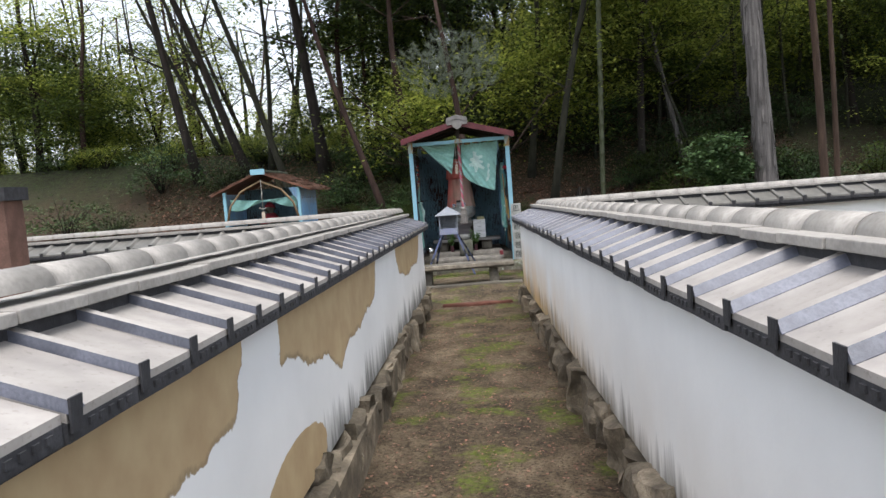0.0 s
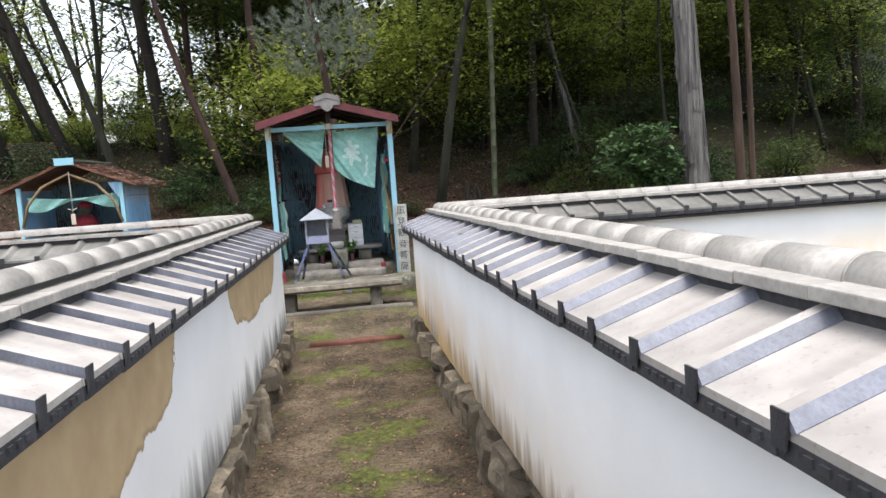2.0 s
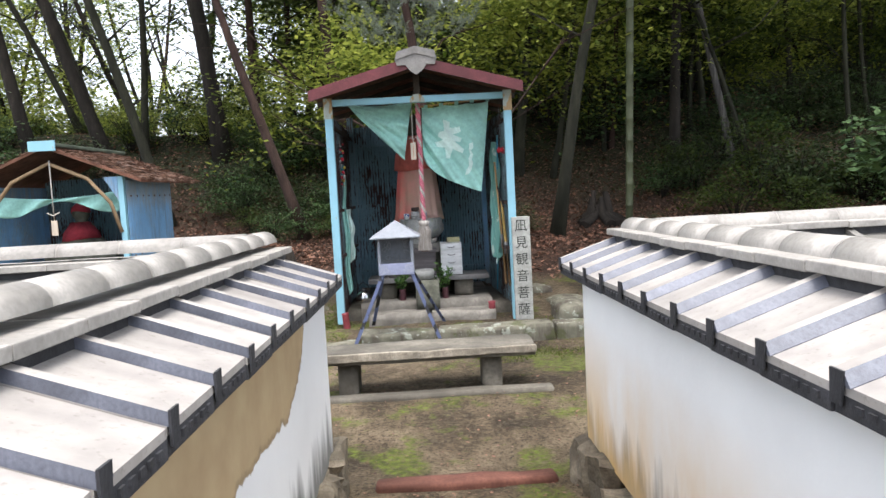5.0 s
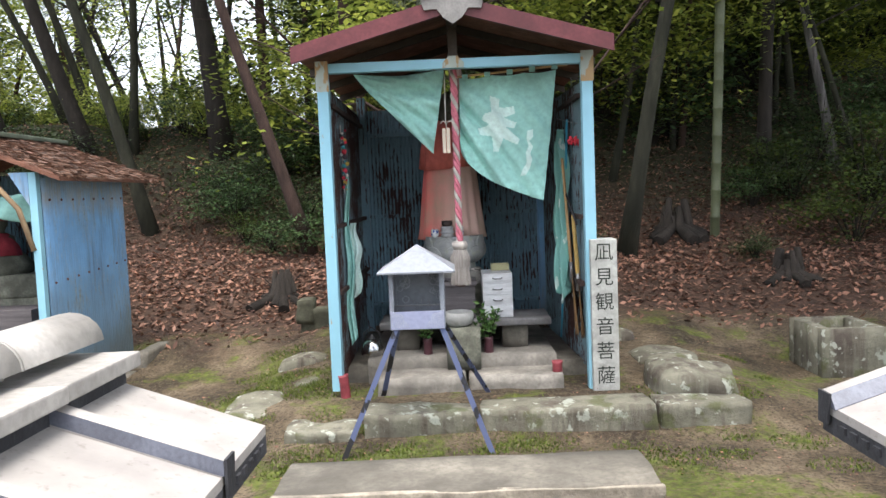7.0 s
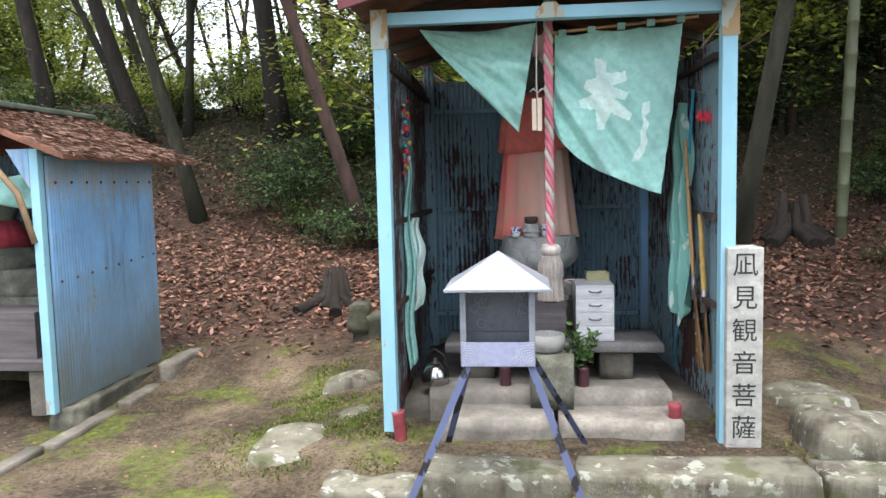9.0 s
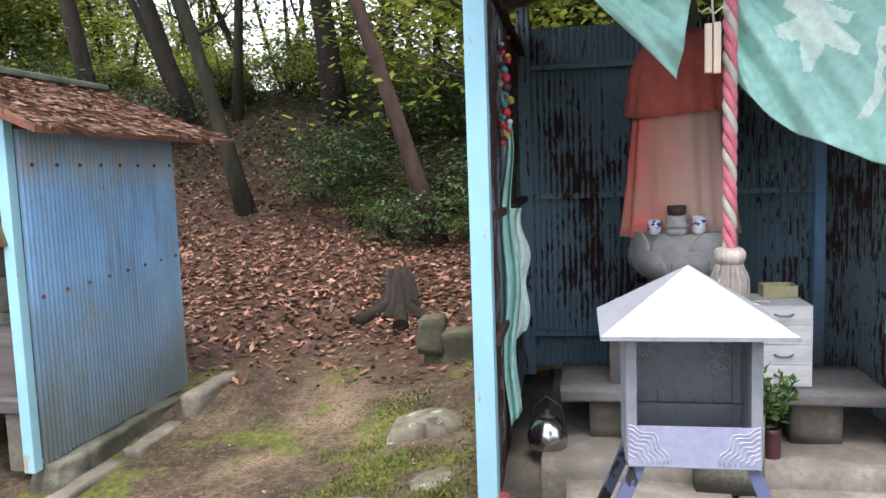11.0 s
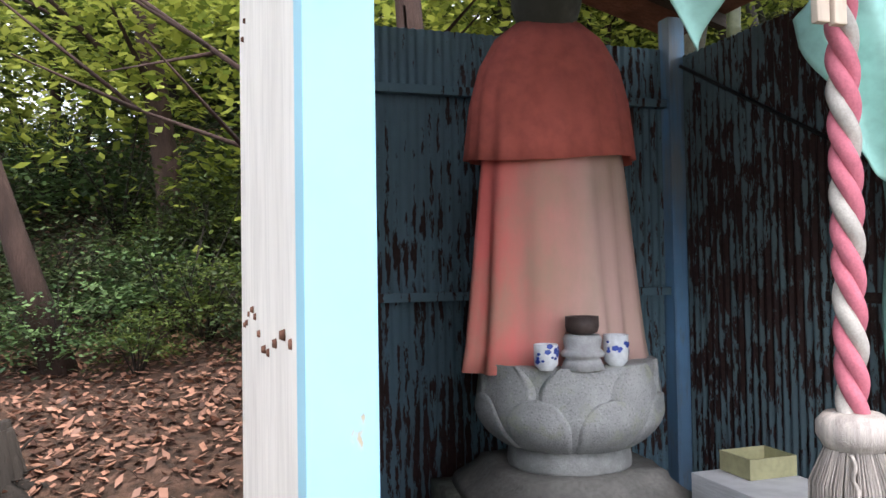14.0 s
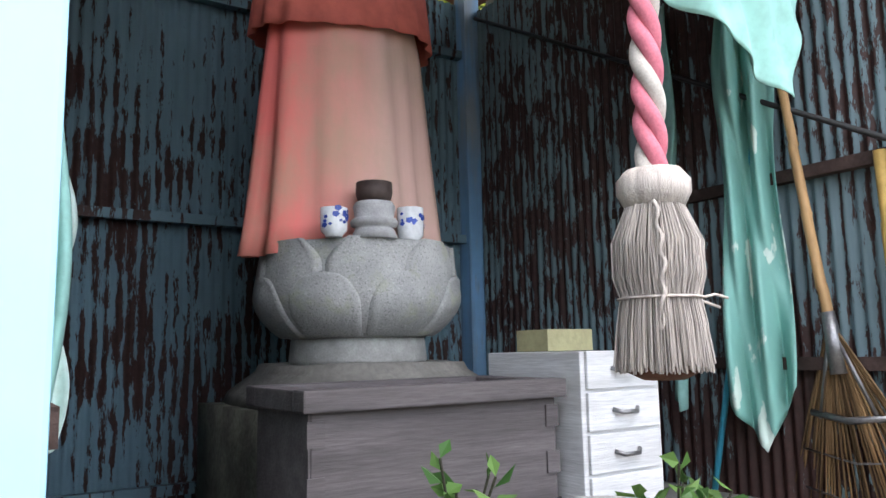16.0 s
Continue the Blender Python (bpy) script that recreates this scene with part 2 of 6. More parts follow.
def kerb_material():
    k = Mat("stained_kerb_stone", 0.95)
    c = k.ramp(k.noise(5, 8, (1, 1, 1), 0.65), [(0.3, (0.1, 0.095, 0.07)), (0.7, (0.23, 0.22, 0.17))])
    drip = k.math("MULTIPLY", k.ramp(k.noise(9, 5, (1, 1, 0.15), 0.6), [(0.45, 0.0), (0.6, 0.8)]), k.ramp(k.noise(3, 3), [(0.35, 0.2), (0.6, 1.0)]))
    c = k.mix(drip, c, (0.05, 0.035, 0.03))
    c = k.mix(k.ramp(k.noise(12, 6, (1, 1, 1), 0.6, 0, (5, 5, 5)), [(0.58, 0.0), (0.62, 0.8)]), c, (0.36, 0.38, 0.32))
    c = k.mix(k.ramp(k.noise(4, 6, (1, 1, 1), 0.6, 0, (1, 8, 5)), [(0.56, 0.0), (0.62, 0.7)]), c, (0.075, 0.085, 0.03))
    k.bump(k.noise(30, 8, (1, 1, 1), 0.7), 0.8, 0.015)
    return k.done(c)


GROUND = ground_material()
KERB = kerb_material()
PLASTER_W = plaster_material("white_plaster_weathered", [(0.0, 0.6), (2.9, 0.84), (3.15, 0.86), (3.5, 0.88), (3.62, 1.1), (3.66, 1.45), (4.02, 1.45), (4.05, 0.95), (4.47, 0.86), (4.95, 0.78), (5.2, 0.64), (5.4, 0.72), (6.0, 0.77), (6.6, 0.86), (6.75, 1.1), (6.8, 1.45),
                                                   (7.95, 1.45), (8.0, 0.98), (8.25, 0.82), (8.85, 0.74), (9.6, 0.78), (10.0, 0.76), (10.3, 0.88), (10.5, 1.1), (10.6, 1.45)])
PLASTER = plaster_material("white_plaster", None)
TILE = tile_material("grey_roof_tile", (0.25, 0.23, 0.215), (0.43, 0.4, 0.37))
# darker grey tile for the far slopes and the return walls
TILE_DARK = tile_material("dark_roof_tile", (0.09, 0.09, 0.08), (0.19, 0.18, 0.165))
TILE_EDGE = plain("dark_tile_clay", (0.045, 0.045, 0.05), 0.4, 20, 0.7)
# rib sides carry the blue-grey of sky shade as colour; rib tops keep TILE
TILE_RIB_SHADE = plain("shaded_rib_tile", (0.18, 0.19, 0.235), 0.25, 14, 0.45, 0, 0.2, (1, 1, 1), "object", 0.4)
RIDGE = plain("ridge_tile_clay", (0.33, 0.31, 0.285), 0.22, 7, 0.6, 0, 0.25, (1, 1, 1), "object", 0.14)
STONE = plain("footing_stone", (0.27, 0.225, 0.165), 0.6, 9, 0.9, 0, 1.0, (1, 1, 1), "object", 0.5)
GRANITE = plain("granite", (0.34, 0.34, 0.325), 0.22, 25, 0.8, 0, 0.22)
SPECKLED = speckled_stone()
LICHEN = plain("lichened_granite", (0.14, 0.14, 0.11), 0.6, 7, 0.9, 0, 0.7)
CONCRETE = plain("weathered_concrete", (0.16, 0.145, 0.12), 0.5, 5, 0.9, 0, 0.6)
PALE_CONCRETE = plain("pale_worn_concrete", (0.25, 0.23, 0.2), 0.5, 5, 0.9, 0, 0.6)
CYAN = chipped_material("pale_blue_paint", (0.25, 0.47, 0.57), (0.3, 0.27, 0.2), 0.665)
BEIGE = chipped_material("flaked_blue_paint", (0.33, 0.37, 0.33), (0.3, 0.2, 0.1), 0.5)
MAROON = plain("maroon_sheet", (0.12, 0.03, 0.035), 0.3, 6, 0.5, 0, 0.1)
PEEL = peeling_material("peeling_blue_iron", (0.12, 0.2, 0.245), (0.045, 0.019, 0.016), 0.535, 0.55, 2.0, 0.0, 0)
PEEL2 = peeling_material("peeling_grey_iron", (0.11, 0.165, 0.185), (0.045, 0.02, 0.017), 0.49, 0.505, 9.0, 0.0, 1)
BLUE_IRON = peeling_material("blue_iron", (0.17, 0.34, 0.56), (0.3, 0.36, 0.38), 0.5, 0.66, 5.0, 1.35)
GREY_IRON = plain("grey_iron", (0.62, 0.6, 0.56), 0.12, 3, 0.5, 0, 0.1, (1, 1, 0.2))
RUST_DARK = plain("dark_rust", (0.05, 0.032, 0.028), 0.5, 12, 0.85, 0, 0.4)
RUST = plain("rusty_sheet", (0.16, 0.075, 0.05), 0.5, 8, 0.9, 0, 0.6)
DARKWOOD = plain("dark_timber", (0.05, 0.04, 0.032), 0.4, 8, 0.85, 0, 0.4, (1, 6, 1))
BOXWOOD = plain("grey_timber", (0.115, 0.102, 0.105), 0.3, 5, 0.75, 0, 0.25, (0.6, 5, 7))
STEEL_BLUE = chipped_material("angle_iron_paint", (0.09, 0.11, 0.2), (0.02, 0.02, 0.022), 0.52)
BLACK = plain("black_paint", (0.02, 0.02, 0.022), 0.3, 20, 0.5)
WHITE_BOX = plain("white_painted_tin", (0.22, 0.235, 0.265), 0.08, 4, 0.35, 0, 0.05)
DRAWER = plain("white_drawer_paint", (0.6, 0.61, 0.62), 0.14, 5, 0.6, 0, 0.2, (0.5, 0.5, 7))
ROBE = robe_material()
CAPE = plain("red_cloth", (0.62, 0.16, 0.13), 0.15, 3, 0.95, 0, 0.1)
DULL_RED = plain("dull_red_cotton", (0.3, 0.035, 0.05), 0.25, 14, 0.95)
RED = plain("red_cotton", (0.55, 0.04, 0.06), 0.2, 20, 0.9)
TEAL = plain("faded_teal_cloth", (0.34, 0.62, 0.56), 0.2, 3.0, 0.9, 0, 0.1)
TEAL_DK = plain("teal_cloth", (0.3, 0.56, 0.51), 0.25, 4, 0.9, 0, 0.1)
DYE = plain("bleached_cloth", (0.62, 0.79, 0.74), 0.12, 6, 0.9)
PINK = plain("pink_rope", (0.56, 0.17, 0.22), 0.15, 30, 0.9)
CREAM = plain("cream_rope", (0.46, 0.43, 0.39), 0.15, 30, 0.9)
HEMP = plain("hemp_fibre", (0.52, 0.47, 0.43), 0.3, 60, 0.6, 0, 0.4, (1, 1, 0.1), "island", 0.4)
WOODTAG = plain("pale_wood", (0.6, 0.5, 0.4), 0.12, 10, 0.7, 0, 0.1, (1, 1, 0.2))
BAMBOO_DRY = plain("dry_bamboo", (0.45, 0.28, 0.13), 0.3, 12, 0.6, 0, 0.1, (1, 1, 0.2))
BROOM = plain("broom_twigs", (0.28, 0.17, 0.08), 0.4, 30, 0.9, 0, 0.2, (1, 1, 0.2), "island", 0.6)
YELLOW = plain("pale_yellow_plastic", (0.38, 0.36, 0.2), 0.15, 8, 0.5)
PORCELAIN = plain("porcelain", (0.72, 0.74, 0.76), 0.04, 10, 0.15, 0, 0.02)
COBALT = plain("cobalt_glaze", (0.06, 0.1, 0.4), 0.3, 60, 0.2)
BROWNPOT = plain("brown_bowl", (0.07, 0.05, 0.045), 0.2, 10, 0.6)
CHROME = plain("steel_kettle", (0.5, 0.5, 0.5), 0.1, 10, 0.2, 1.0, 0.02)
HANDLE = plain("dull_metal", (0.25, 0.25, 0.26), 0.2, 20, 0.4, 0.8)
CARVED = plain("carved_ink", (0.03, 0.035, 0.03), 0.3, 30, 0.9)
BARK = plain("dark_bark", (0.026, 0.021, 0.017), 0.5, 14, 0.95, 0, 1.0, (1, 1, 0.25))
BARK_MOSS = plain("green_bark", (0.028, 0.028, 0.018), 0.5, 14, 0.95, 0, 1.0, (1, 1, 0.25))
BARK_PALE = plain("pale_stringy_bark", (0.13, 0.12, 0.115), 0.7, 11, 0.95, 0, 1.0, (2, 2, 0.12))
BARK_BROWN = plain("brown_bark", (0.085, 0.055, 0.04), 0.5, 12, 0.95, 0, 0.8, (2, 2, 0.2))
BARK_RED = plain("reddish_bark", (0.05, 0.03, 0.024), 0.4, 14, 0.95, 0, 1.0, (1, 1, 0.25))
BAMBOO = plain("green_bamboo", (0.075, 0.085, 0.045), 0.2, 5, 0.5)
LEAF_A = leaf_material("oak_leaves", (0.02, 0.036, 0.01), (0.1, 0.135, 0.028), 0.45)
LEAF_B = leaf_material("bright_leaves", (0.075, 0.115, 0.02), (0.36, 0.4, 0.08), 0.6)
LEAF_C = leaf_material("evergreen_leaves", (0.014, 0.026, 0.012), (0.075, 0.11, 0.038), 0.25)
LEAF_P = leaf_material("pine_needles", (0.08, 0.1, 0.07), (0.19, 0.22, 0.17), 0.2)
LEAF_S = leaf_material("glossy_green_leaves", (0.03, 0.09, 0.02), (0.11, 0.2, 0.05), 0.25)
LITTER = leaf_material("fallen_leaves", (0.03, 0.013, 0.009), (0.3, 0.155, 0.105), 0.1)
NEEDLES = leaf_material("fallen_needles", (0.03, 0.016, 0.01), (0.16, 0.085, 0.055), 0.05)
LEAF_M = leaf_material("glossy_mid_green_leaves", (0.02, 0.045, 0.018), (0.09, 0.15, 0.05), 0.2)
GRASS = leaf_material("moss_tufts", (0.04, 0.06, 0.008), (0.12, 0.15, 0.022), 0.1)


# ---- mesh helpers ----
def box(bm, x0, x1, y0, y1, z0, z1, bevel=0.0):
    r = bmesh.ops.create_cube(bm, size=1)
    vs = r["verts"]
    for v in vs:
        v.co = Vector((x0 if v.co.x < 0 else x1, y0 if v.co.y < 0 else y1, z0 if v.co.z < 0 else z1))
    if bevel:
        es = list({e for v in vs for e in v.link_edges})
        bmesh.ops.bevel(bm, geom=es, offset=bevel, segments=2, affect="EDGES", profile=0.6)
    return vs


def prism(bm, pts, h):
    """A closed polygon of 3D points, extruded by the vector h."""
    a = [bm.verts.new(p) for p in pts]
    b = [bm.verts.new(Vector(p) + Vector(h)) for p in pts]
    n = len(pts)
    bm.faces.new(a[::-1]), bm.faces.new(b)
    for i in range(n):
        bm.faces.new((a[i], a[(i + 1) % n], b[(i + 1) % n], b[i]))


def tube(bm, pts, radii, n=8, caps=True):
    """A tube through points with a radius at each."""
    pts = [Vector(p) for p in pts]
    if isinstance(radii, (int, float)):
        radii = [radii] * len(pts)
    rings = []
    side = None
    for i, p in enumerate(pts):
        d = (pts[min(i + 1, len(pts) - 1)] - pts[max(i - 1, 0)]).normalized()
        if side is None:
            side = d.orthogonal().normalized()
        side = (side - d * side.dot(d)).normalized()
        up = d.cross(side)
        rings.append([bm.verts.new(p + (side * math.cos(a) + up * math.sin(a)) * radii[i])
                      for a in (2 * math.pi * k / n for k in range(n))])
    for a, b in zip(rings, rings[1:]):
        for k in range(n):
            f = bm.faces.new((a[k], a[(k + 1) % n], b[(k + 1) % n], b[k]))
            f.smooth = True
    if caps:
        bm.faces.new(rings[0][::-1]), bm.faces.new(rings[-1])


def lathe(bm, c, profile, n=24, wob=None):
    """Turned shape: profile of (radius, height); wob(angle, height) scales the radius."""
    rings = []
    for r, z in profile:
        rings.append([bm.verts.new((c[0] + r * (wob(a, z) if wob else 1) * math.cos(a), c[1] + r * (wob(a, z) if wob else 1) * math.sin(a), c[2] + z))
                      for a in (2 * math.pi * k / n for k in range(n))])
    for a, b in zip(rings, rings[1:]):
        for k in range(n):
            f = bm.faces.new((a[k], a[(k + 1) % n], b[(k + 1) % n], b[k]))
            f.smooth = True
    bm.faces.new(rings[0][::-1]), bm.faces.new(rings[-1])


def rough_block(bm, x0, x1, y0, y1, z0, z1, amp=0.02, cuts=3, seed=0, freq=5.0, pinch=0.12):
    """A stone: a box with worn corners and an uneven face."""
    before = len(bm.verts)
    r = bmesh.ops.create_cube(bm, size=2)
    es = list({e for v in r["verts"] for e in v.link_edges})
    bmesh.ops.subdivide_edges(bm, edges=es, cuts=cuts, use_grid_fill=True)
    vs = list(bm.verts)[before:]
    c = Vector(((x0 + x1) / 2, (y0 + y1) / 2, (z0 + z1) / 2))
    h = Vector(((x1 - x0) / 2, (y1 - y0) / 2, (z1 - z0) / 2))
    for v in vs:
        q = v.co.copy()
        k = 1 - pinch * max(0, q.length - 1.0)
        p = Vector((q.x * h.x, q.y * h.y, q.z * h.z)) * k
        d = noise.noise_vector((c + p) * freq + Vector((seed, seed * 2, 0)))
        v.co = c + p + d * amp
    for v in vs:
        for f in v.link_faces:
            f.smooth = True


def spot(ob):
    """Where an object stands in the world, before the scene is evaluated."""
    m = ob.matrix_basis
    return spot(ob.parent) @ ob.matrix_parent_inverse @ m if ob.parent else m


def part(name, bm, material, parent=None, label="", category="", group="", kind="", origin=None):
    """Links a bmesh as one mesh object, under a thing or at top level."""
    bmesh.ops.recalc_face_normals(bm, faces=bm.faces[:])
    me = bpy.data.meshes.new(name)
    bm.to_mesh(me)
    bm.free()
    me.materials.append(material)
    ob = new(name, me)
    if parent:
        ob.parent = parent
        ob.matrix_parent_inverse = spot(parent).inverted()
    return tagged(ob, label, category, group, kind)


def thing(name, place, label, category, group=""):
    ob = new(name)
    ob.empty_display_size = 0.1
    ob.location = place
    ob.matrix_basis = Matrix.Translation(place)
    return tagged(ob, label, category, group)


def boxpart(name, dims, material, parent=None, label="", bevel=0.0, **k):
    bm = bmesh.new()
    box(bm, *dims, bevel)
    return part(name, bm, material, parent, label, **k)


def rods(name, lines, radius, material, parent=None, label="", n=8, **k):
    bm = bmesh.new()
    for pts in lines:
        tube(bm, pts, radius, n)
    return part(name, bm, material, parent, label, **k)


def smooth(a, b, x):
    t = min(1, max(0, (x - a) / (b - a)))
    return t * t * (3 - 2 * t)


def hill(x, y):
    """Height of the ground."""
    z = 0.04 + 0.09 * smooth(11.3, 12.6, y)
    z += 0.13 * smooth(13.9, 14.5, y) * smooth(-1.3, -0.5, x) * (1 - smooth(2.2, 3.0, x))
    z += 0.05 * smooth(14.2, 16.5, y) + 0.12 * smooth(15.6, 16.6, y)
    rise = max(0, y - 16.6)
    left = smooth(-3.5, 0.5, x)
    z += (0.22 * min(rise, 3.3) + 0.49 * max(0, min(rise, 7.4) - 3.3)) * smooth(0, 1.2, rise)
    z += max(0, rise - 7.4) * (0.01 + 0.36 * left) - 0.12 * max(0, rise - 22) * left
    z += 0.25 * smooth(3.0, 9.0, abs(x - 0.5)) * smooth(15, 18, y) * 0.4
    z += 0.03 * noise.noise(Vector((x * 0.9, y * 0.9, 0))) + 0.16 * smooth(17, 20, y) * noise.noise(Vector((x * 0.35, y * 0.35, 4)))
    return z


# ---- ground ----
bm = bmesh.new()
xs = sorted({round(-60 + 2.5 * i, 2) for i in range(19)} | {round(-12.5 + 0.16 * i, 2) for i in range(166)} | {round(14 + 2.5 * i, 2) for i in range(20)})
ys = sorted({round(-30 + 2.5 * i, 2) for i in range(12)} | {round(0.0 + 0.16 * i, 2) for i in range(170)} | {round(27.2 + 1.5 * i, 2) for i in range(30)})
grid = [[bm.verts.new((x, y, hill(x, y) + (0.012 * noise.noise(Vector((x * 5, y * 5, 0))) if abs(x) < 14 else 0))) for x in xs] for y in ys]
for r0, r1 in zip(grid, grid[1:]):
    for i in range(len(xs) - 1):
        bm.faces.new((r0[i], r0[i + 1], r1[i + 1], r1[i])).smooth = True
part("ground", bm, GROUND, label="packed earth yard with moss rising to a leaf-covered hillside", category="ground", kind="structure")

# ---- the two walled enclosures ----
PITCH = 0.28
ROOF_W, ROOF_RISE, SLOPE = 0.385, 0.11, 0.34


def tile_mesh(length, front):
    """A flat tile with a raised rib; x along the wall, y up the slope from the eave."""
    bm = bmesh.new()
    w, t, s = PITCH - 0.004, 0.018, SLOPE
    def quad(x0, x1, y0, y1, z0, z1):
        vs = box(bm, x0, x1, y0, y1, z0, z1)
        for v in vs:
            v.co.z += v.co.y * s
    quad(0, w, 0, length, -t, 0)
    prism(bm, [(0.0, -0.004, 0), (0.0, -0.004, 0.027), (0.034, -0.004, 0.027), (0.056, -0.004, 0.002), (0.056, -0.004, 0)], (0, length + 0.004, 0))
    bm.verts.ensure_lookup_table()
    for v in list(bm.verts)[-10:]:
        v.co.z += v.co.y * s
    n_flat = 6
    if front:
        box(bm, 0, w, 0.0, 0.014, -0.055, -0.018)
        tab = box(bm, -0.001, 0.042, -0.01, -0.005, -0.036, 0.028)
        for v in tab:
            if v.co.x > 0.02 and v.co.z < 0:
                v.co.x = 0.034
        for i in range(5):
            box(bm, 0.07 + i * 0.038, 0.09 + i * 0.038, -0.005, 0.0, -0.04, -0.026)
    me = bpy.data.meshes.new("roof_tile")
    bm.faces.ensure_lookup_table()
    for i, f_ in enumerate(bm.faces):
        f_.material_index = 0 if i < n_flat or i == n_flat + 3 else (1 if i < n_flat + 7 else 2)
    bmesh.ops.recalc_face_normals(bm, faces=bm.faces[:])
    bm.to_mesh(me)
    bm.free()
    return me


def ridge_mesh():
    bm = bmesh.new()
    n = 10
    for x0, x1, r in ((0.0, 0.2775, 0.066), (0.272, 0.2795, 0.067)):
        rings = []
        for x in (x0, x1):
            rings.append([bm.verts.new((x, r * math.cos(a), r * math.sin(a) * 0.85)) for a in (math.pi * k / n for k in range(n + 1))])
        for k in range(n):
            bm.faces.new((rings[0][k], rings[1][k], rings[1][k + 1], rings[0][k + 1])).smooth = True
        for r_ in rings:
            bm.faces.new(r_)
    me = bpy.data.meshes.new("ridge_tile")
    bmesh.ops.recalc_face_normals(bm, faces=bm.faces[:])
    bm.to_mesh(me)
    bm.free()
    me.materials.append(RIDGE)
    return me


def slab_mesh():
    bm = bmesh.new()
    box(bm, 0.0015, 0.2785, -0.14, 0.14, 0.004, 0.034, 0.004)
    me = bpy.data.meshes.new("ridge_slab")
    bm.to_mesh(me)
    bm.free()
    me.materials.append(RIDGE)
    return me


# mortar bed under the ridge slabs, coloured dark for the shaded gap there
bm = bmesh.new()
box(bm, 0, PITCH, -0.105, 0.105, 0.07, 0.126)
MESH_BED = bpy.data.meshes.new("ridge_bed_shade")
bm.to_mesh(MESH_BED)
bm.free()
MESH_BED.materials.append(TILE_EDGE)
MESH_LOW = tile_mesh(0.33, True)
MESH_LOW2 = MESH_LOW.copy()
for me in (MESH_LOW,):
    me.materials.append(TILE)
    me.materials.append(TILE_RIB_SHADE)
    me.materials.append(TILE_EDGE)
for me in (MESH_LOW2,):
    me.materials.append(TILE_DARK)
    me.materials.append(TILE_DARK)
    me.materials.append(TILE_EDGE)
MESH_RIDGE, MESH_SLAB = ridge_mesh(), slab_mesh()


def place(me, name, parent, m):
    ob = new(name, me)
    ob.parent = parent
    ob.matrix_parent_inverse = spot(parent).inverted()
    ob.matrix_basis = m
    return ob


def coping(parent, start, heading, count, rise, z, ridge, near, far):
    """Tiles on both slopes and a ridge, from the middle of a wall's top at start, towards heading (degrees)."""
    rnd = random.Random(int(heading) + 5)
    base = Matrix.Translation(start) @ pose(0, 0, 0, 0, 0, heading) @ pose(0, 0, 0, 0, -math.degrees(math.atan(rise)), 0)
    for i in range(count):
        x = i * PITCH
        jig = lambda a: rnd.uniform(-a, a)
        for flip, meshes in ((0, near), (1, far)):
            if meshes is None:
                continue
            m = base @ pose(x + (PITCH if flip else 0), 0, z, 0, 0, 180 * flip) @ pose(0, -ROOF_W, 0)
            place(meshes[0], "roof_tile", parent, m @ pose(jig(0.003), jig(0.004), jig(0.002), jig(0.5), jig(0.4), jig(0.6)))
        top = z + ROOF_RISE * 0.95 + 0.02
        place(MESH_BED, "ridge_bed_shade", parent, base @ pose(x, 0, z))
        place(MESH_SLAB, "ridge_slab", parent, base @ pose(x, jig(0.003), top, jig(1.2), jig(0.5), jig(0.5)))
        place(MESH_RIDGE, "ridge_tile", parent, base @ pose(x, jig(0.003), top + 0.03 + ridge, jig(0.5), jig(0.25), jig(0.3)))


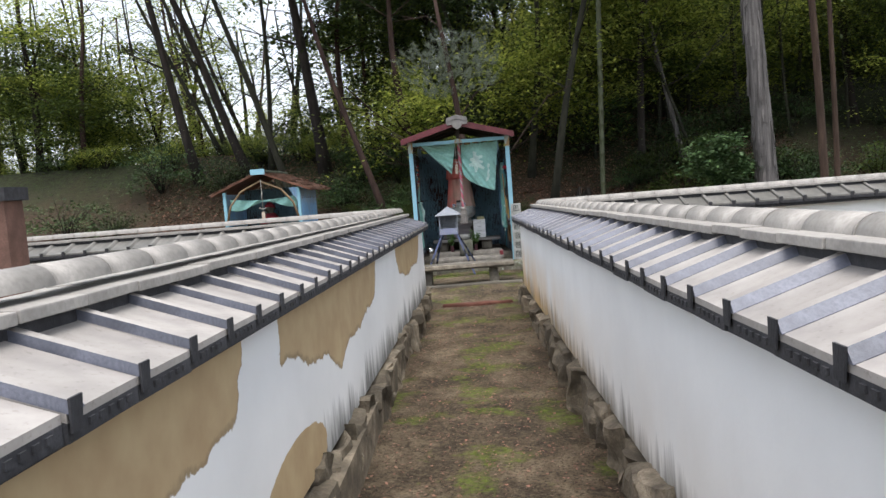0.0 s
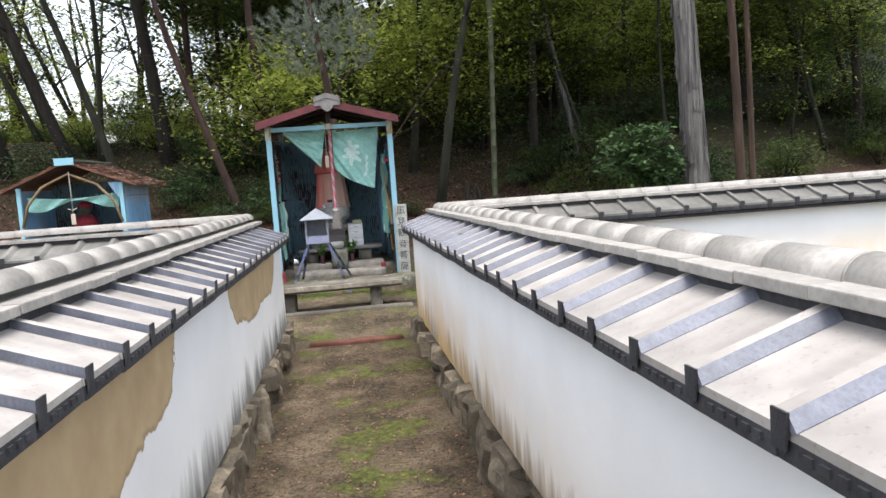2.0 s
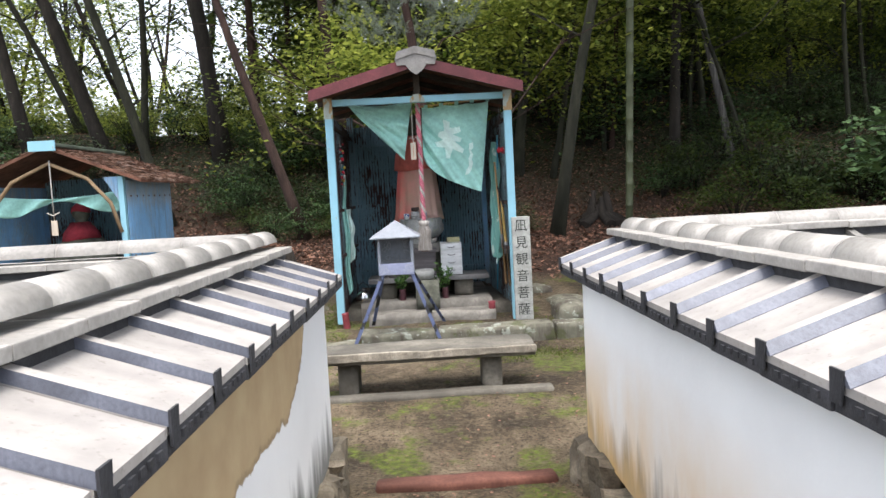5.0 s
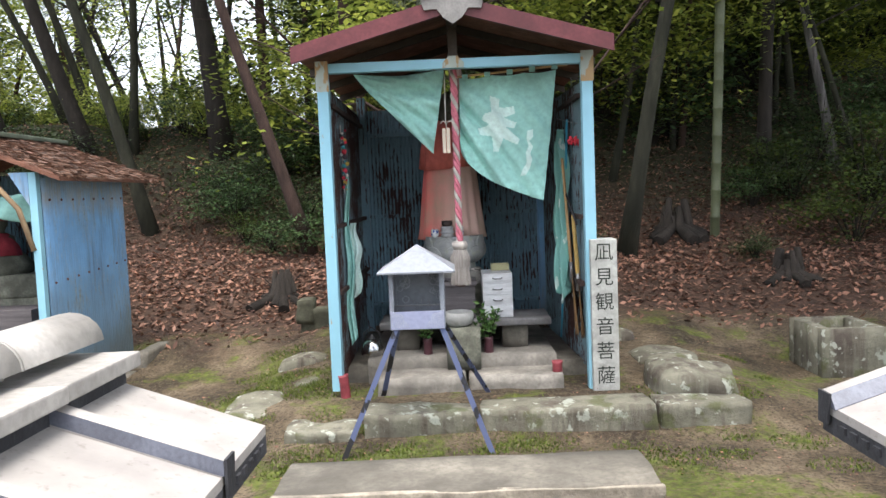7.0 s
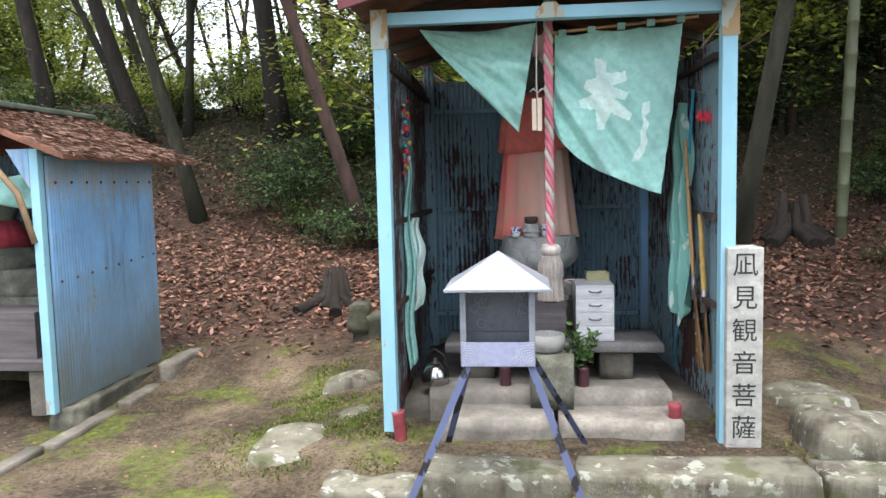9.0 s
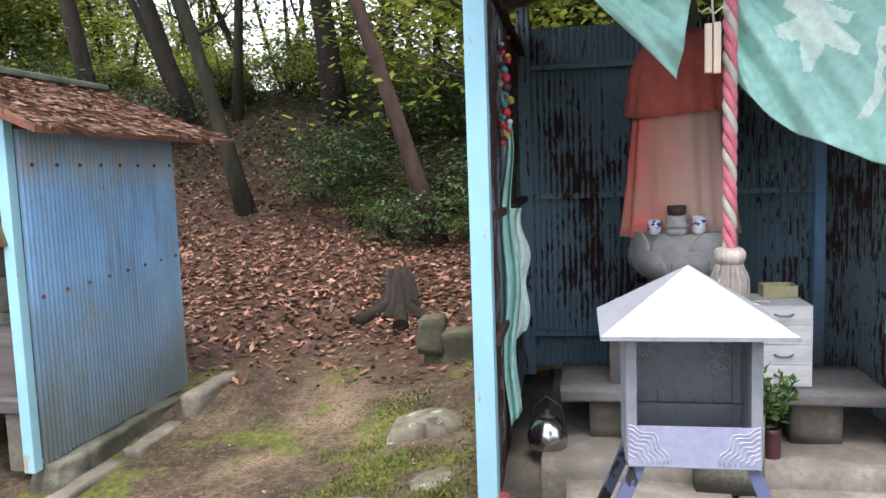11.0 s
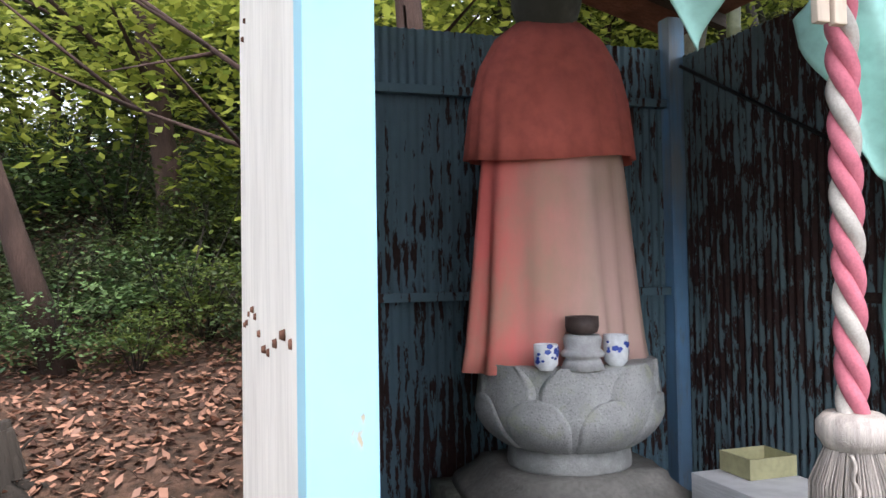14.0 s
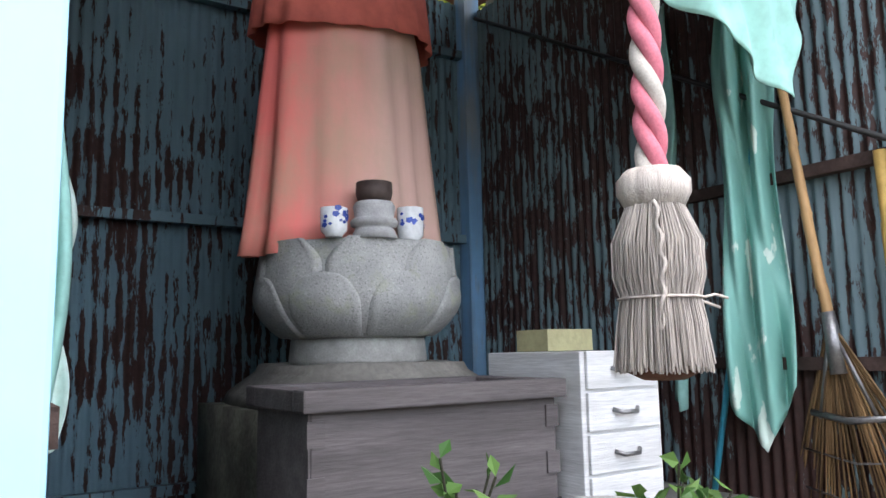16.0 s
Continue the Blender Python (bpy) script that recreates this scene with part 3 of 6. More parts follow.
# middle line of each wall: corner point and the far end of the corridor wall
WALLS = (("wall_left", -0.315, 11.12 - 0.375, -0.014, 90, PLASTER_W, 0.03), ("wall_right", 1.565, 11.15 - 0.375, 0.014, 90, PLASTER, 0.0))
SL = 0.010
WALL_TOP, EAVE = 1.085, 1.155
for name, cx, cy, spread, h, mat_, extra in WALLS:
    left = cx < 0.5
    # the corridor stretch, as an upright slab that widens its distance towards the gate
    bm = bmesh.new()
    L, T, TX = 13.5, 0.25, 0.295
    far = (cx, cy + T, 0)
    nearp = (cx + spread * L, cy + T - L, 0)
    vs = {}
    for key, (px, py, _), dz in (("f", far, 0.0), ("n", nearp, SL * L)):
        for sx in (-1, 1):
            for k, zz in ((0, 0.27), (1, WALL_TOP)):
                vs[key, sx, k] = bm.verts.new((px + sx * TX, py, zz + dz))
    for sx in (-1, 1):
        bm.faces.new([vs["f", sx, 0], vs["n", sx, 0], vs["n", sx, 1], vs["f", sx, 1]])
    bm.faces.new([vs[k, s, 1] for k, s in (("f", -1), ("f", 1), ("n", 1), ("n", -1))])
    bm.faces.new([vs[k, s, 0] for k, s in (("f", -1), ("f", 1), ("n", 1), ("n", -1))])
    for k in ("f", "n"):
        bm.faces.new([vs[k, -1, 0], vs[k, 1, 0], vs[k, 1, 1], vs[k, -1, 1]])
    wall = part(name, bm, mat_, label="low white plaster wall with ochre patches and a tiled coping" if left else "low white plaster wall with a tiled coping and stained foot",
                category="wall", kind="structure")
    # dark timber cap under the tiles
    bm = bmesh.new()
    W2 = ROOF_W - 0.03
    a = [(far[0] - W2, far[1] + 0.09, WALL_TOP), (far[0] + W2, far[1] + 0.09, WALL_TOP), (far[0] + W2, far[1] + 0.09, EAVE - 0.03), (far[0], far[1] + 0.09, EAVE + ROOF_RISE - 0.02), (far[0] - W2, far[1] + 0.09, EAVE - 0.03)]
    prism(bm, a, (spread * L, -L, SL * L))
    part("coping_core", bm, TILE_EDGE, wall, "dark mortar under the coping tiles")
    heading = -90 + math.degrees(math.atan(spread))
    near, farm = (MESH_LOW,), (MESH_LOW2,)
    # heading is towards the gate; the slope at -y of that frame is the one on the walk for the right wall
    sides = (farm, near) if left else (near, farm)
    start = (cx, cy + T + 0.1, 0)
    coping(wall, start, heading, 44, SL, EAVE, extra, *sides)
    # the wall that turns away from the walk
    d = -1 if left else 1
    bm = bmesh.new()
    LS = 7.5
    x0, x1 = sorted((cx - d * 0.0 + d * T, cx + d * LS))
    box(bm, x0, x1, cy - T + 0.004, cy + T - 0.004, 0.2, WALL_TOP)
    wall2 = part("wall_left_return" if left else "wall_right_return", bm, PLASTER, label="low white plaster wall with dark tiled coping", category="wall", kind="structure")
    bm = bmesh.new()
    a = [(cx, cy - W2, WALL_TOP - 0.01), (cx, cy + W2, WALL_TOP - 0.01), (cx, cy + W2, EAVE - 0.055), (cx, cy, EAVE + ROOF_RISE - 0.03), (cx, cy - W2, EAVE - 0.055)]
    prism(bm, a, (d * LS, 0, 0))
    part("coping_core", bm, TILE_EDGE, wall2, "dark mortar under the coping tiles")
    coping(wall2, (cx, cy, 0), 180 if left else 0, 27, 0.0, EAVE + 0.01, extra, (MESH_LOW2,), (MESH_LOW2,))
    # footing stones along the walk
    rnd = random.Random(11 if left else 12)
    y = cy + T + 0.12
    i = 0
    while y > -1.5:
        w = rnd.uniform(0.16, 0.5)
        s = cy + T - y + w / 2
        face = cx + (TX if left else -TX) + spread * s
        out = rnd.uniform(0.02, 0.1)
        h = rnd.uniform(0.2, 0.3) + SL * s
        bm = bmesh.new()
        xa, xb = (face - 0.1, face + out) if left else (face - out, face + 0.1)
        rough_block(bm, xa, xb, y - w, y + 0.015, -0.06, h * rnd.uniform(0.88, 1.08), 0.07, 5, i, 6.0, 0.1)
        for f_ in bm.faces:
            f_.smooth = False
        part("footing_stone", bm, STONE, wall)
        y -= w + rnd.uniform(0.0, 0.02)
        i += 1
    bm = bmesh.new()
    fx0, fx1 = sorted((cx, cx + d * LS))
    box(bm, fx0, fx1, cy - T - 0.03, cy + T + 0.03, -0.1, 0.24)
    box(bm, min(far[0], nearp[0]) - TX + 0.1, max(far[0], nearp[0]) + TX, nearp[1], far[1] - 0.02, -0.1, 0.26)
    part("footing_core", bm, STONE, wall2, "rough stone footing")

# ---- stone bench ----
bench = thing("stone_bench", (0.46, 12.65, 0.13), "low stone slab bench on two block legs before the small shrine", "bench")
bm = bmesh.new()
rough_block(bm, -0.31, 1.235, 12.46, 12.84, 0.375, 0.455, 0.012, 5, 3, 6, 0.03)
part("slab", bm, CONCRETE, bench, "weathered slab with flaked pale edge")
bm = bmesh.new()
rough_block(bm, -0.305, 1.23, 12.451, 12.475, 0.398, 0.45, 0.01, 9, 8, 12, 0.02)
part("front_edge", bm, plain("flaked_pale_edge", (0.34, 0.3, 0.24), 0.5, 9, 0.9, 0, 0.7), bench, "pale flaked front edge")
for x in (-0.1, 0.92):
    bm = bmesh.new()
    rough_block(bm, x - 0.07, x + 0.07, 12.53, 12.78, 0.05, 0.385, 0.008, 2, 1, 8, 0.04)
    part("leg", bm, CONCRETE, bench)

# ---- kerb of long stones ----
for x0, x1, z1, yy, seed in ((-0.62, -0.17, 0.205, 14.02, 1), (-0.14, 0.55, 0.29, 14.03, 2), (0.57, 1.63, 0.29, 14.05, 3), (1.65, 2.2, 0.28, 14.06, 4)):
    bm = bmesh.new()
    rough_block(bm, x0, x1, yy, yy + 0.26, 0.0, z1, 0.022, 7, seed, 6.0, 0.05)
    part("kerb_stone", bm, KERB, label="long lichened kerb stone with a drip-stained face", category="kerb stone", group="kerb stones")
for x0, x1, y0, y1, z1, seed in ((-0.4, -0.12, 14.3, 14.55, 0.24, 5), (-1.12, -0.68, 14.35, 14.95, 0.24, 6), (-1.03, -0.62, 15.55, 15.95, 0.3, 8), (-0.75, -0.45, 14.95, 15.25, 0.24, 15),
                                 (-1.06, -0.8, 16.2, 16.5, 0.32, 9), (1.72, 2.28, 14.36, 14.85, 0.4, 10), (1.72, 2.2, 15.05, 15.5, 0.36, 11), (1.6, 1.9, 15.75, 16.1, 0.42, 12), (-0.6, -0.42, 16.1, 16.5, 0.33, 13)):
    bm = bmesh.new()
    rough_block(bm, x0, x1, y0, y1, -0.05, z1, 0.06, 5, seed, 3.0, 0.27)
    part("rock", bm, KERB, label="flat mossy garden rock set in the earth", category="rock", group="rocks round the shrine")
bm = bmesh.new()
rough_block(bm, -1.04, -0.42, 16.62, 16.86, 0.2, 0.56, 0.03, 5, 20, 6, 0.08)
rough_block(bm, -1.06, -0.9, 16.6, 16.8, 0.4, 0.64, 0.03, 3, 22, 8, 0.1)
part("concrete_block", bm, plain("black_mossy_concrete", (0.08, 0.08, 0.055), 0.6, 6, 0.95, 0, 0.6), label="dark stained concrete block beside the shrine", category="block")

# ---- the shrine shed ----
shrine = thing("shrine_shed", (0.5, 15.5, 0.3), "open shed of pale blue posts, peeling corrugated iron and maroon gable", "shed")


def corrugated(name, a, b, z0, z1, mat_, parent, label="", amp=0.0058, wave=0.032):
    """An upright corrugated sheet from plan point a to b."""
    bm = bmesh.new()
    a, b = Vector((*a, 0)), Vector((*b, 0))
    d = (b - a).normalized()
    nrm = Vector((-d.y, d.x, 0))
    n = max(2, int((b - a).length / wave * 6))
    grid = {}
    for side, off in ((0, 0.0), (1, -0.003)):
        for k, z in enumerate((z0, z1)):
            for i in range(n + 1):
                grid[side, k, i] = bm.verts.new(a + (b - a) * (i / n) + nrm * (off + amp * math.sin(i / 6 * 2 * math.pi)) + Vector((0, 0, z)))
    for side in (0, 1):
        for i in range(n):
            q = [grid[side, 0, i], grid[side, 0, i + 1], grid[side, 1, i + 1], grid[side, 1, i]]
            f = bm.faces.new(q if side else q[::-1])
            f.smooth = True
    for i in range(n):
        for k in (0, 1):
            bm.faces.new([grid[0, k, i], grid[0, k, i + 1], grid[1, k, i + 1], grid[1, k, i]])
    for i in (0, n):
        bm.faces.new([grid[0, 0, i], grid[0, 1, i], grid[1, 1, i], grid[1, 0, i]])
    for e in bm.edges:
        if len(e.link_faces) == 2 and e.link_faces[0].smooth != e.link_faces[1].smooth:
            e.smooth = False
    return part(name, bm, mat_, parent, label)


def post(name, x, y, z0, z1, w, mat_, parent, label=""):
    return boxpart(name, (x - w / 2, x + w / 2, y - w / 2, y + w / 2, z0, z1), mat_, parent, label, 0.004)


XL, XR, YF, YB = -0.363, 1.35, 14.605, 16.36
BZ = 2.46
post("front_post", XL, YF, 0.3, BZ, 0.072, CYAN, shrine, "pale blue front post")
post("front_post", XR, YF, 0.25, BZ, 0.072, CYAN, shrine, "pale blue front post with flaked paint")
post("back_post", XL + 0.04, YB - 0.03, 0.3, 2.45, 0.07, PEEL, shrine)
post("back_post", XR - 0.12, YB - 0.03, 0.3, 2.45, 0.07, BLUE_IRON, shrine, "blue back post")
boxpart("front_beam", (XL + 0.04, XR - 0.04, YF - 0.03, YF + 0.03, BZ - 0.062, BZ), CYAN, shrine, "pale blue beam", 0.004)
for x in (XL, XR):
    boxpart("corner_plate", (x - 0.042, x + 0.042, YF - 0.042, YF - 0.0385, 2.28, 2.475), BEIGE, shrine, "rust-stained corner plate")
bm = bmesh.new()
prism(bm, [(0.42, YF - 0.034, 2.4), (0.56, YF - 0.034, 2.4), (0.56, YF - 0.034, 2.43), (0.52, YF - 0.034, 2.475), (0.46, YF - 0.034, 2.475), (0.42, YF - 0.034, 2.43)], (0, -0.006, 0))
part("centre_plate", bm, BEIGE, shrine, "rusted plate at the middle of the beam")
boxpart("king_post", (0.46, 0.52, YF - 0.02, YF + 0.02, 2.46, 2.66), DARKWOOD, shrine)
corrugated("back_sheet", (XL, YB), (XR - 0.1, YB), 1.42, 2.34, PEEL, shrine, "peeling blue corrugated back wall")
corrugated("back_sheet", (XL, YB + 0.012), (XR - 0.1, YB + 0.012), 0.42, 1.45, PEEL, shrine, "peeling blue corrugated back wall")
for z in (0.62, 1.405, 2.12):
    boxpart("back_rail", (XL + 0.05, XR - 0.12, YB - 0.045, YB - 0.012, z - 0.015, z + 0.015), PEEL, shrine, "rusted rail")
corrugated("left_sheet", (XL + 0.025, YF + 0.03), (XL + 0.0, YB), 0.36, 2.3, PEEL2, shrine, "peeling corrugated side wall")
corrugated("right_sheet", (XR, YF + 0.04), (XR - 0.1, YB), 0.36, 2.3, PEEL2, shrine, "peeling corrugated side wall")
# outer skin of the left side
bm = bmesh.new()
nseg = 10
fs = []
cols = [[bm.verts.new((XL - 0.012 - 0.006 * (i % 2), YF + 0.03 + (YB - YF - 0.02) * i / nseg, z)) for z in (0.37, 2.33)] for i in range(nseg + 1)]
for i in range(nseg):
    fs.append(bm.faces.new((cols[i][0], cols[i + 1][0], cols[i + 1][1], cols[i][1])))
bm.normal_update()
bmesh.ops.solidify(bm, geom=fs, thickness=0.004)
part("outer_sheet", bm, GREY_IRON, shrine, "pale grey ribbed iron sheet with rusty bolts")
bm = bmesh.new()
for z in (0.75, 1.38, 2.2):
    for i in range(12):
        yy = YF + 0.09 + 0.125 * i
        lathe(bm, (0, 0, 0), [(0.009, 0), (0.006, 0.008)], 8)
        for v in list(bm.verts)[-16:]:
            v.co = Vector((XL - 0.018 - v.co.z, yy + v.co.x, z + v.co.y + 0.03 * math.sin(i)))
part("bolts", bm, RUST, shrine, "rusty bolt heads", kind="stuff")
for z in (0.95, 1.4, 2.2):
    boxpart("side_rail", (XR - 0.06, XR - 0.03, YF + 0.05, YB - 0.05, z - 0.015, z + 0.015), RUST_DARK, shrine, "rusted rail")
    boxpart("side_rail", (XL + 0.02, XL + 0.05, YF + 0.05, YB - 0.05, z - 0.015, z + 0.015), RUST_DARK, shrine, "rusted rail")
rods("brace", [[(XR - 0.07, YF + 0.1, 1.35), (XR - 0.13, YB - 0.1, 2.25)]], 0.007, BLACK, shrine, "thin dark brace")
# roof
APX, APZ, EL, ER, EZ = 0.49, 2.785, -0.5, 1.465, 2.515
for x, nm in ((EL, "roof_slope"), (ER, "roof_slope")):
    bm = bmesh.new()
    prism(bm, [(APX, 14.3, APZ - 0.01), (x, 14.3, EZ - 0.01), (x, 14.3, EZ - 0.03), (APX, 14.3, APZ - 0.03)], (0, 2.35, 0))
    part(nm, bm, RUST, shrine, "iron roof sheet under fallen needles")
    bm = bmesh.new()
    prism(bm, [(APX, 14.27, APZ), (x, 14.27, EZ), (x, 14.27, EZ - 0.1), (APX, 14.27, APZ - 0.1)], (0, 0.028, 0))
    part("fascia", bm, MAROON, shrine, "maroon painted gable board")
    for yy in (14.9, 15.6, 16.3):
        bm = bmesh.new()
        prism(bm, [(APX, yy, APZ - 0.035), (x, yy, EZ - 0.035), (x, yy, EZ - 0.085), (APX, yy, APZ - 0.085)], (0, 0.04, 0))
        part("rafter", bm, DARKWOOD, shrine)
bm = bmesh.new()
prism(bm, [(0.305, 14.24, 2.748), (0.325, 14.24, 2.820), (0.496, 14.24, 2.867), (0.668, 14.24, 2.820), (0.687, 14.24, 2.748), (0.496, 14.24, 2.801)], (0, 0.03, 0))
prism(bm, [(0.305, 14.25, 2.753), (0.496, 14.25, 2.801), (0.687, 14.25, 2.753), (0.668, 14.25, 2.696), (0.591, 14.25, 2.701), (0.553, 14.25, 2.648), (0.496, 14.25, 2.610), (0.439, 14.25, 2.648), (0.401, 14.25, 2.701), (0.325, 14.25, 2.696)], (0, 0.02, 0))
part("gable_ornament", bm, plain("ornament_iron", (0.2, 0.19, 0.18), 0.3, 8, 0.6), shrine, "grey carved gable ornament")
rods("ridge_pole", [[(APX, 14.3, APZ - 0.06), (APX, 16.6, APZ - 0.06)]], 0.035, DARKWOOD, shrine)

# ---- concrete steps and altar ----
steps = thing("altar_base", (0.5, 15.0, 0.28), "two worn concrete steps inside the shrine shed", "step")
for x0, x1, y0, y1, z0, z1, s in ((-0.1, 0.5, 14.55, 15.1, 0.1, 0.365, 1), (0.52, 1.15, 14.57, 15.1, 0.1, 0.365, 2), (-0.2, 1.15, 14.85, 16.2, 0.1, 0.45, 3), ):
    bm = bmesh.new()
    rough_block(bm, x0, x1, y0, y1, z0, z1, 0.015, 4, s, 5, 0.04)
    part("step", bm, PALE_CONCRETE, steps)
bm = bmesh.new()
rough_block(bm, -0.37, 1.36, 14.9, 16.34, 0.1, 0.38, 0.01, 3, 9, 5, 0.0)
part("floor_slab", bm, CONCRETE, steps)
altar = thing("altar_slab", (0.5, 15.3, 0.45), "grey stone slab shelf on squared blocks", "altar")
bm = bmesh.new()
rough_block(bm, -0.12, 1.14, 15.05, 15.5, 0.615, 0.66, 0.006, 4, 2, 8, 0.01)
part("slab", bm, plain("grey_slab", (0.17, 0.165, 0.165), 0.3, 6, 0.85, 0, 0.3), altar)
for x0, x1 in ((0.0, 0.17), (0.78, 0.97)):
    bm = bmesh.new()
    rough_block(bm, x0, x1, 15.1, 15.4, 0.43, 0.617, 0.008, 2, 4, 8, 0.04)
    part("block", bm, CONCRETE, altar)
# ---- pedestal, statue and clothes ----
ped = thing("lotus_pedestal", (0.42, 15.7, 0.45), "pale granite lotus-petal pedestal with a round foot", "pedestal")
PX, PY = 0.452, 15.72
bm = bmesh.new()
rough_block(bm, 0.14, 0.78, 15.42, 16.02, 0.44, 0.885, 0.012, 4, 6, 6, 0.03)
part("plinth", bm, LICHEN, ped, "dark mossy squared plinth")
bm = bmesh.new()
steps_ = [(0.29, 0.28, 0.88), (0.28, 0.27, 0.905), (0.22, 0.21, 0.955), (0.215, 0.2, 0.972), (0.16, 0.15, 0.974)]
rings = []
for hx, hy, z in steps_:
    ring = []
    for q in range(32):
        a = 2 * math.pi * q / 32
        sq = 1 / max(abs(math.cos(a)), abs(math.sin(a)))
        sq = 1 + (sq - 1) * 0.62
        ring.append(bm.verts.new((PX + hx * sq * math.cos(a), PY + hy * sq * math.sin(a), z + 0.006 * noise.noise(Vector((q * 0.7, z * 20, 1))))))
    rings.append(ring)
for r0, r1 in zip(rings, rings[1:]):
    for q in range(32):
        bm.faces.new((r0[q], r0[(q + 1) % 32], r1[(q + 1) % 32], r1[q])).smooth = True
bm.faces.new(rings[0][::-1]), bm.faces.new(rings[-1])
part("sloping_cap", bm, plain("grey_brown_stone", (0.2, 0.19, 0.17), 0.35, 9, 0.85, 0, 0.5), ped, "grey-brown sloping cap stone")
bm = bmesh.new()
lathe(bm, (PX, PY, 0.0), [(0.15, 0.968), (0.166, 0.972), (0.168, 0.98), (0.164, 1.022), (0.158, 1.04)], 48, lambda a, z: 1 + 0.006 * noise.noise(Vector((a * 4, z * 30, 0))))
part("foot", bm, GRANITE, ped)


def bowl_radius(z):
    """Outline of the lotus bowl, from its foot to its rim."""
    t = (z - 1.03) / 0.218
    return 0.163 + 0.074 * math.sin(min(1.0, max(0, t) * 2.1) * math.pi / 2) ** 0.75 - 0.006 * smooth(0.5, 1.0, t)


def petal(a0, n, z0, z1, proud, pointed):
    """One carved lotus petal with a raised border; it wraps round the bowl."""
    bm = bmesh.new()
    rows = []
    for i in range(19):
        t = i / 18
        if pointed:
            half = math.pi / n * (0.97 if t < 0.72 else 0.97 - 0.55 * ((t - 0.72) / 0.28) ** 1.6)
        else:
            half = math.pi / n * 1.0 * max(0.0, 1 - max(0, (t - 0.35) / 0.65) ** 2.3) ** 0.5
        row = []
        z = z0 + (z1 - z0) * t
        for j in range(21):
            u = j / 10 - 1
            edge = math.exp(-((abs(u) - 0.84) / 0.09) ** 2) + (math.exp(-((t - 0.93) / 0.05) ** 2) if not pointed else 0)
            r = bowl_radius(z) + proud * (1 - abs(u) ** 8) + 0.005 * min(1, edge) - 0.004 * (abs(u) > 0.95)
            r += 0.008 * (1 - u * u) * math.sin(t * math.pi)
            a = a0 + u * half
            row.append(bm.verts.new((PX + r * math.cos(a), PY + r * math.sin(a), z)))
        rows.append(row)
    for r0, r1 in zip(rows, rows[1:]):
        for j in range(20):
            bm.faces.new((r0[j], r0[j + 1], r1[j + 1], r1[j])).smooth = True
    bmesh.ops.remove_doubles(bm, verts=bm.verts[:], dist=0.0003)
    return bm


bm = bmesh.new()
lathe(bm, (PX, PY, 0.0), [(0.14, 1.03)] + [(bowl_radius(1.03 + 0.218 * i / 12) - 0.002, 1.03 + 0.218 * i / 12) for i in range(13)] + [(0.19, 1.249)], 64, lambda a, z: 1 + 0.01 * smooth(1.2, 1.25, z) * (0.5 - 0.5 * math.cos(8 * (a + math.pi / 2))))
part("bowl", bm, SPECKLED, ped)
for q in range(8):
    a0 = -math.pi / 2 + q * math.pi / 4
    part("outer_petal", petal(a0, 8, 1.034, 1.175, 0.013, False), SPECKLED, ped)
    part("inner_petal", petal(a0 + math.pi / 8, 8, 1.04, 1.252, 0.005, True), SPECKLED, ped)

bm = bmesh.new()
lathe(bm, (0.43, 15.76, 0.0), [(0.12, 1.245), (0.1, 1.6), (0.09, 1.95), (0.07, 2.05), (0.06, 2.1), (0.055, 2.13), (0.08, 2.17), (0.1, 2.24), (0.09, 2.32), (0.04, 2.38), (0.01, 2.4)], 20)
part("statue", bm, LICHEN, label="weathered stone figure on the lotus pedestal, dressed in cloth", category="statue")


def cloth_tube(name, c, prof, folds, mat_, label, seed, squash=0.72, front_open=0.0):
    """Cloth that hangs round a figure, with folds deepening to the hem."""
    bm = bmesh.new()
    n = 96
    rnd = random.Random(seed)
    waves = [(rnd.randint(4, 19), rnd.uniform(0, 6.28), rnd.uniform(0.3, 1)) for _ in range(6)]
    rings = []
    for i, (r, z, f) in enumerate(prof):
        ring = []
        for k in range(n):
            a = 2 * math.pi * k / n
            w = sum(h * math.sin(m * a + p + 1.5 * z) for m, p, h in waves) / 3
            rr = r * (1 + folds * f * w)
            ring.append(bm.verts.new((c[0] + rr * math.cos(a), c[1] + squash * rr * math.sin(a), z + 0.012 * f * math.sin(2 * a + seed))))
        rings.append(ring)
    fs = []
    for a, b in zip(rings, rings[1:]):
        for k in range(n):
            f = bm.faces.new((a[k], a[(k + 1) % n], b[(k + 1) % n], b[k]))
            f.smooth = True
            fs.append(f)
    bm.normal_update()
    bmesh.ops.solidify(bm, geom=fs, thickness=0.004)
    return part(name, bm, mat_, label=label, category="cloth")


cloth_tube("robe", (0.443, 15.77), [(0.262, 1.235, 1.0), (0.25, 1.3, 1), (0.235, 1.45, 0.85), (0.222, 1.62, 0.6), (0.205, 1.8, 0.4), (0.16, 1.98, 0.2)], 0.17, ROBE, "long faded red robe on the figure, stained grey-green at the hem", 4)
cloth_tube("cape", (0.44, 15.77), [(0.247, 1.79, 1.0), (0.24, 1.86, 0.9), (0.23, 1.95, 0.7), (0.205, 2.05, 0.5), (0.16, 2.13, 0.4), (0.1, 2.18, 0.2)], 0.11, CAPE, "short bright red cape over the robe", 9)


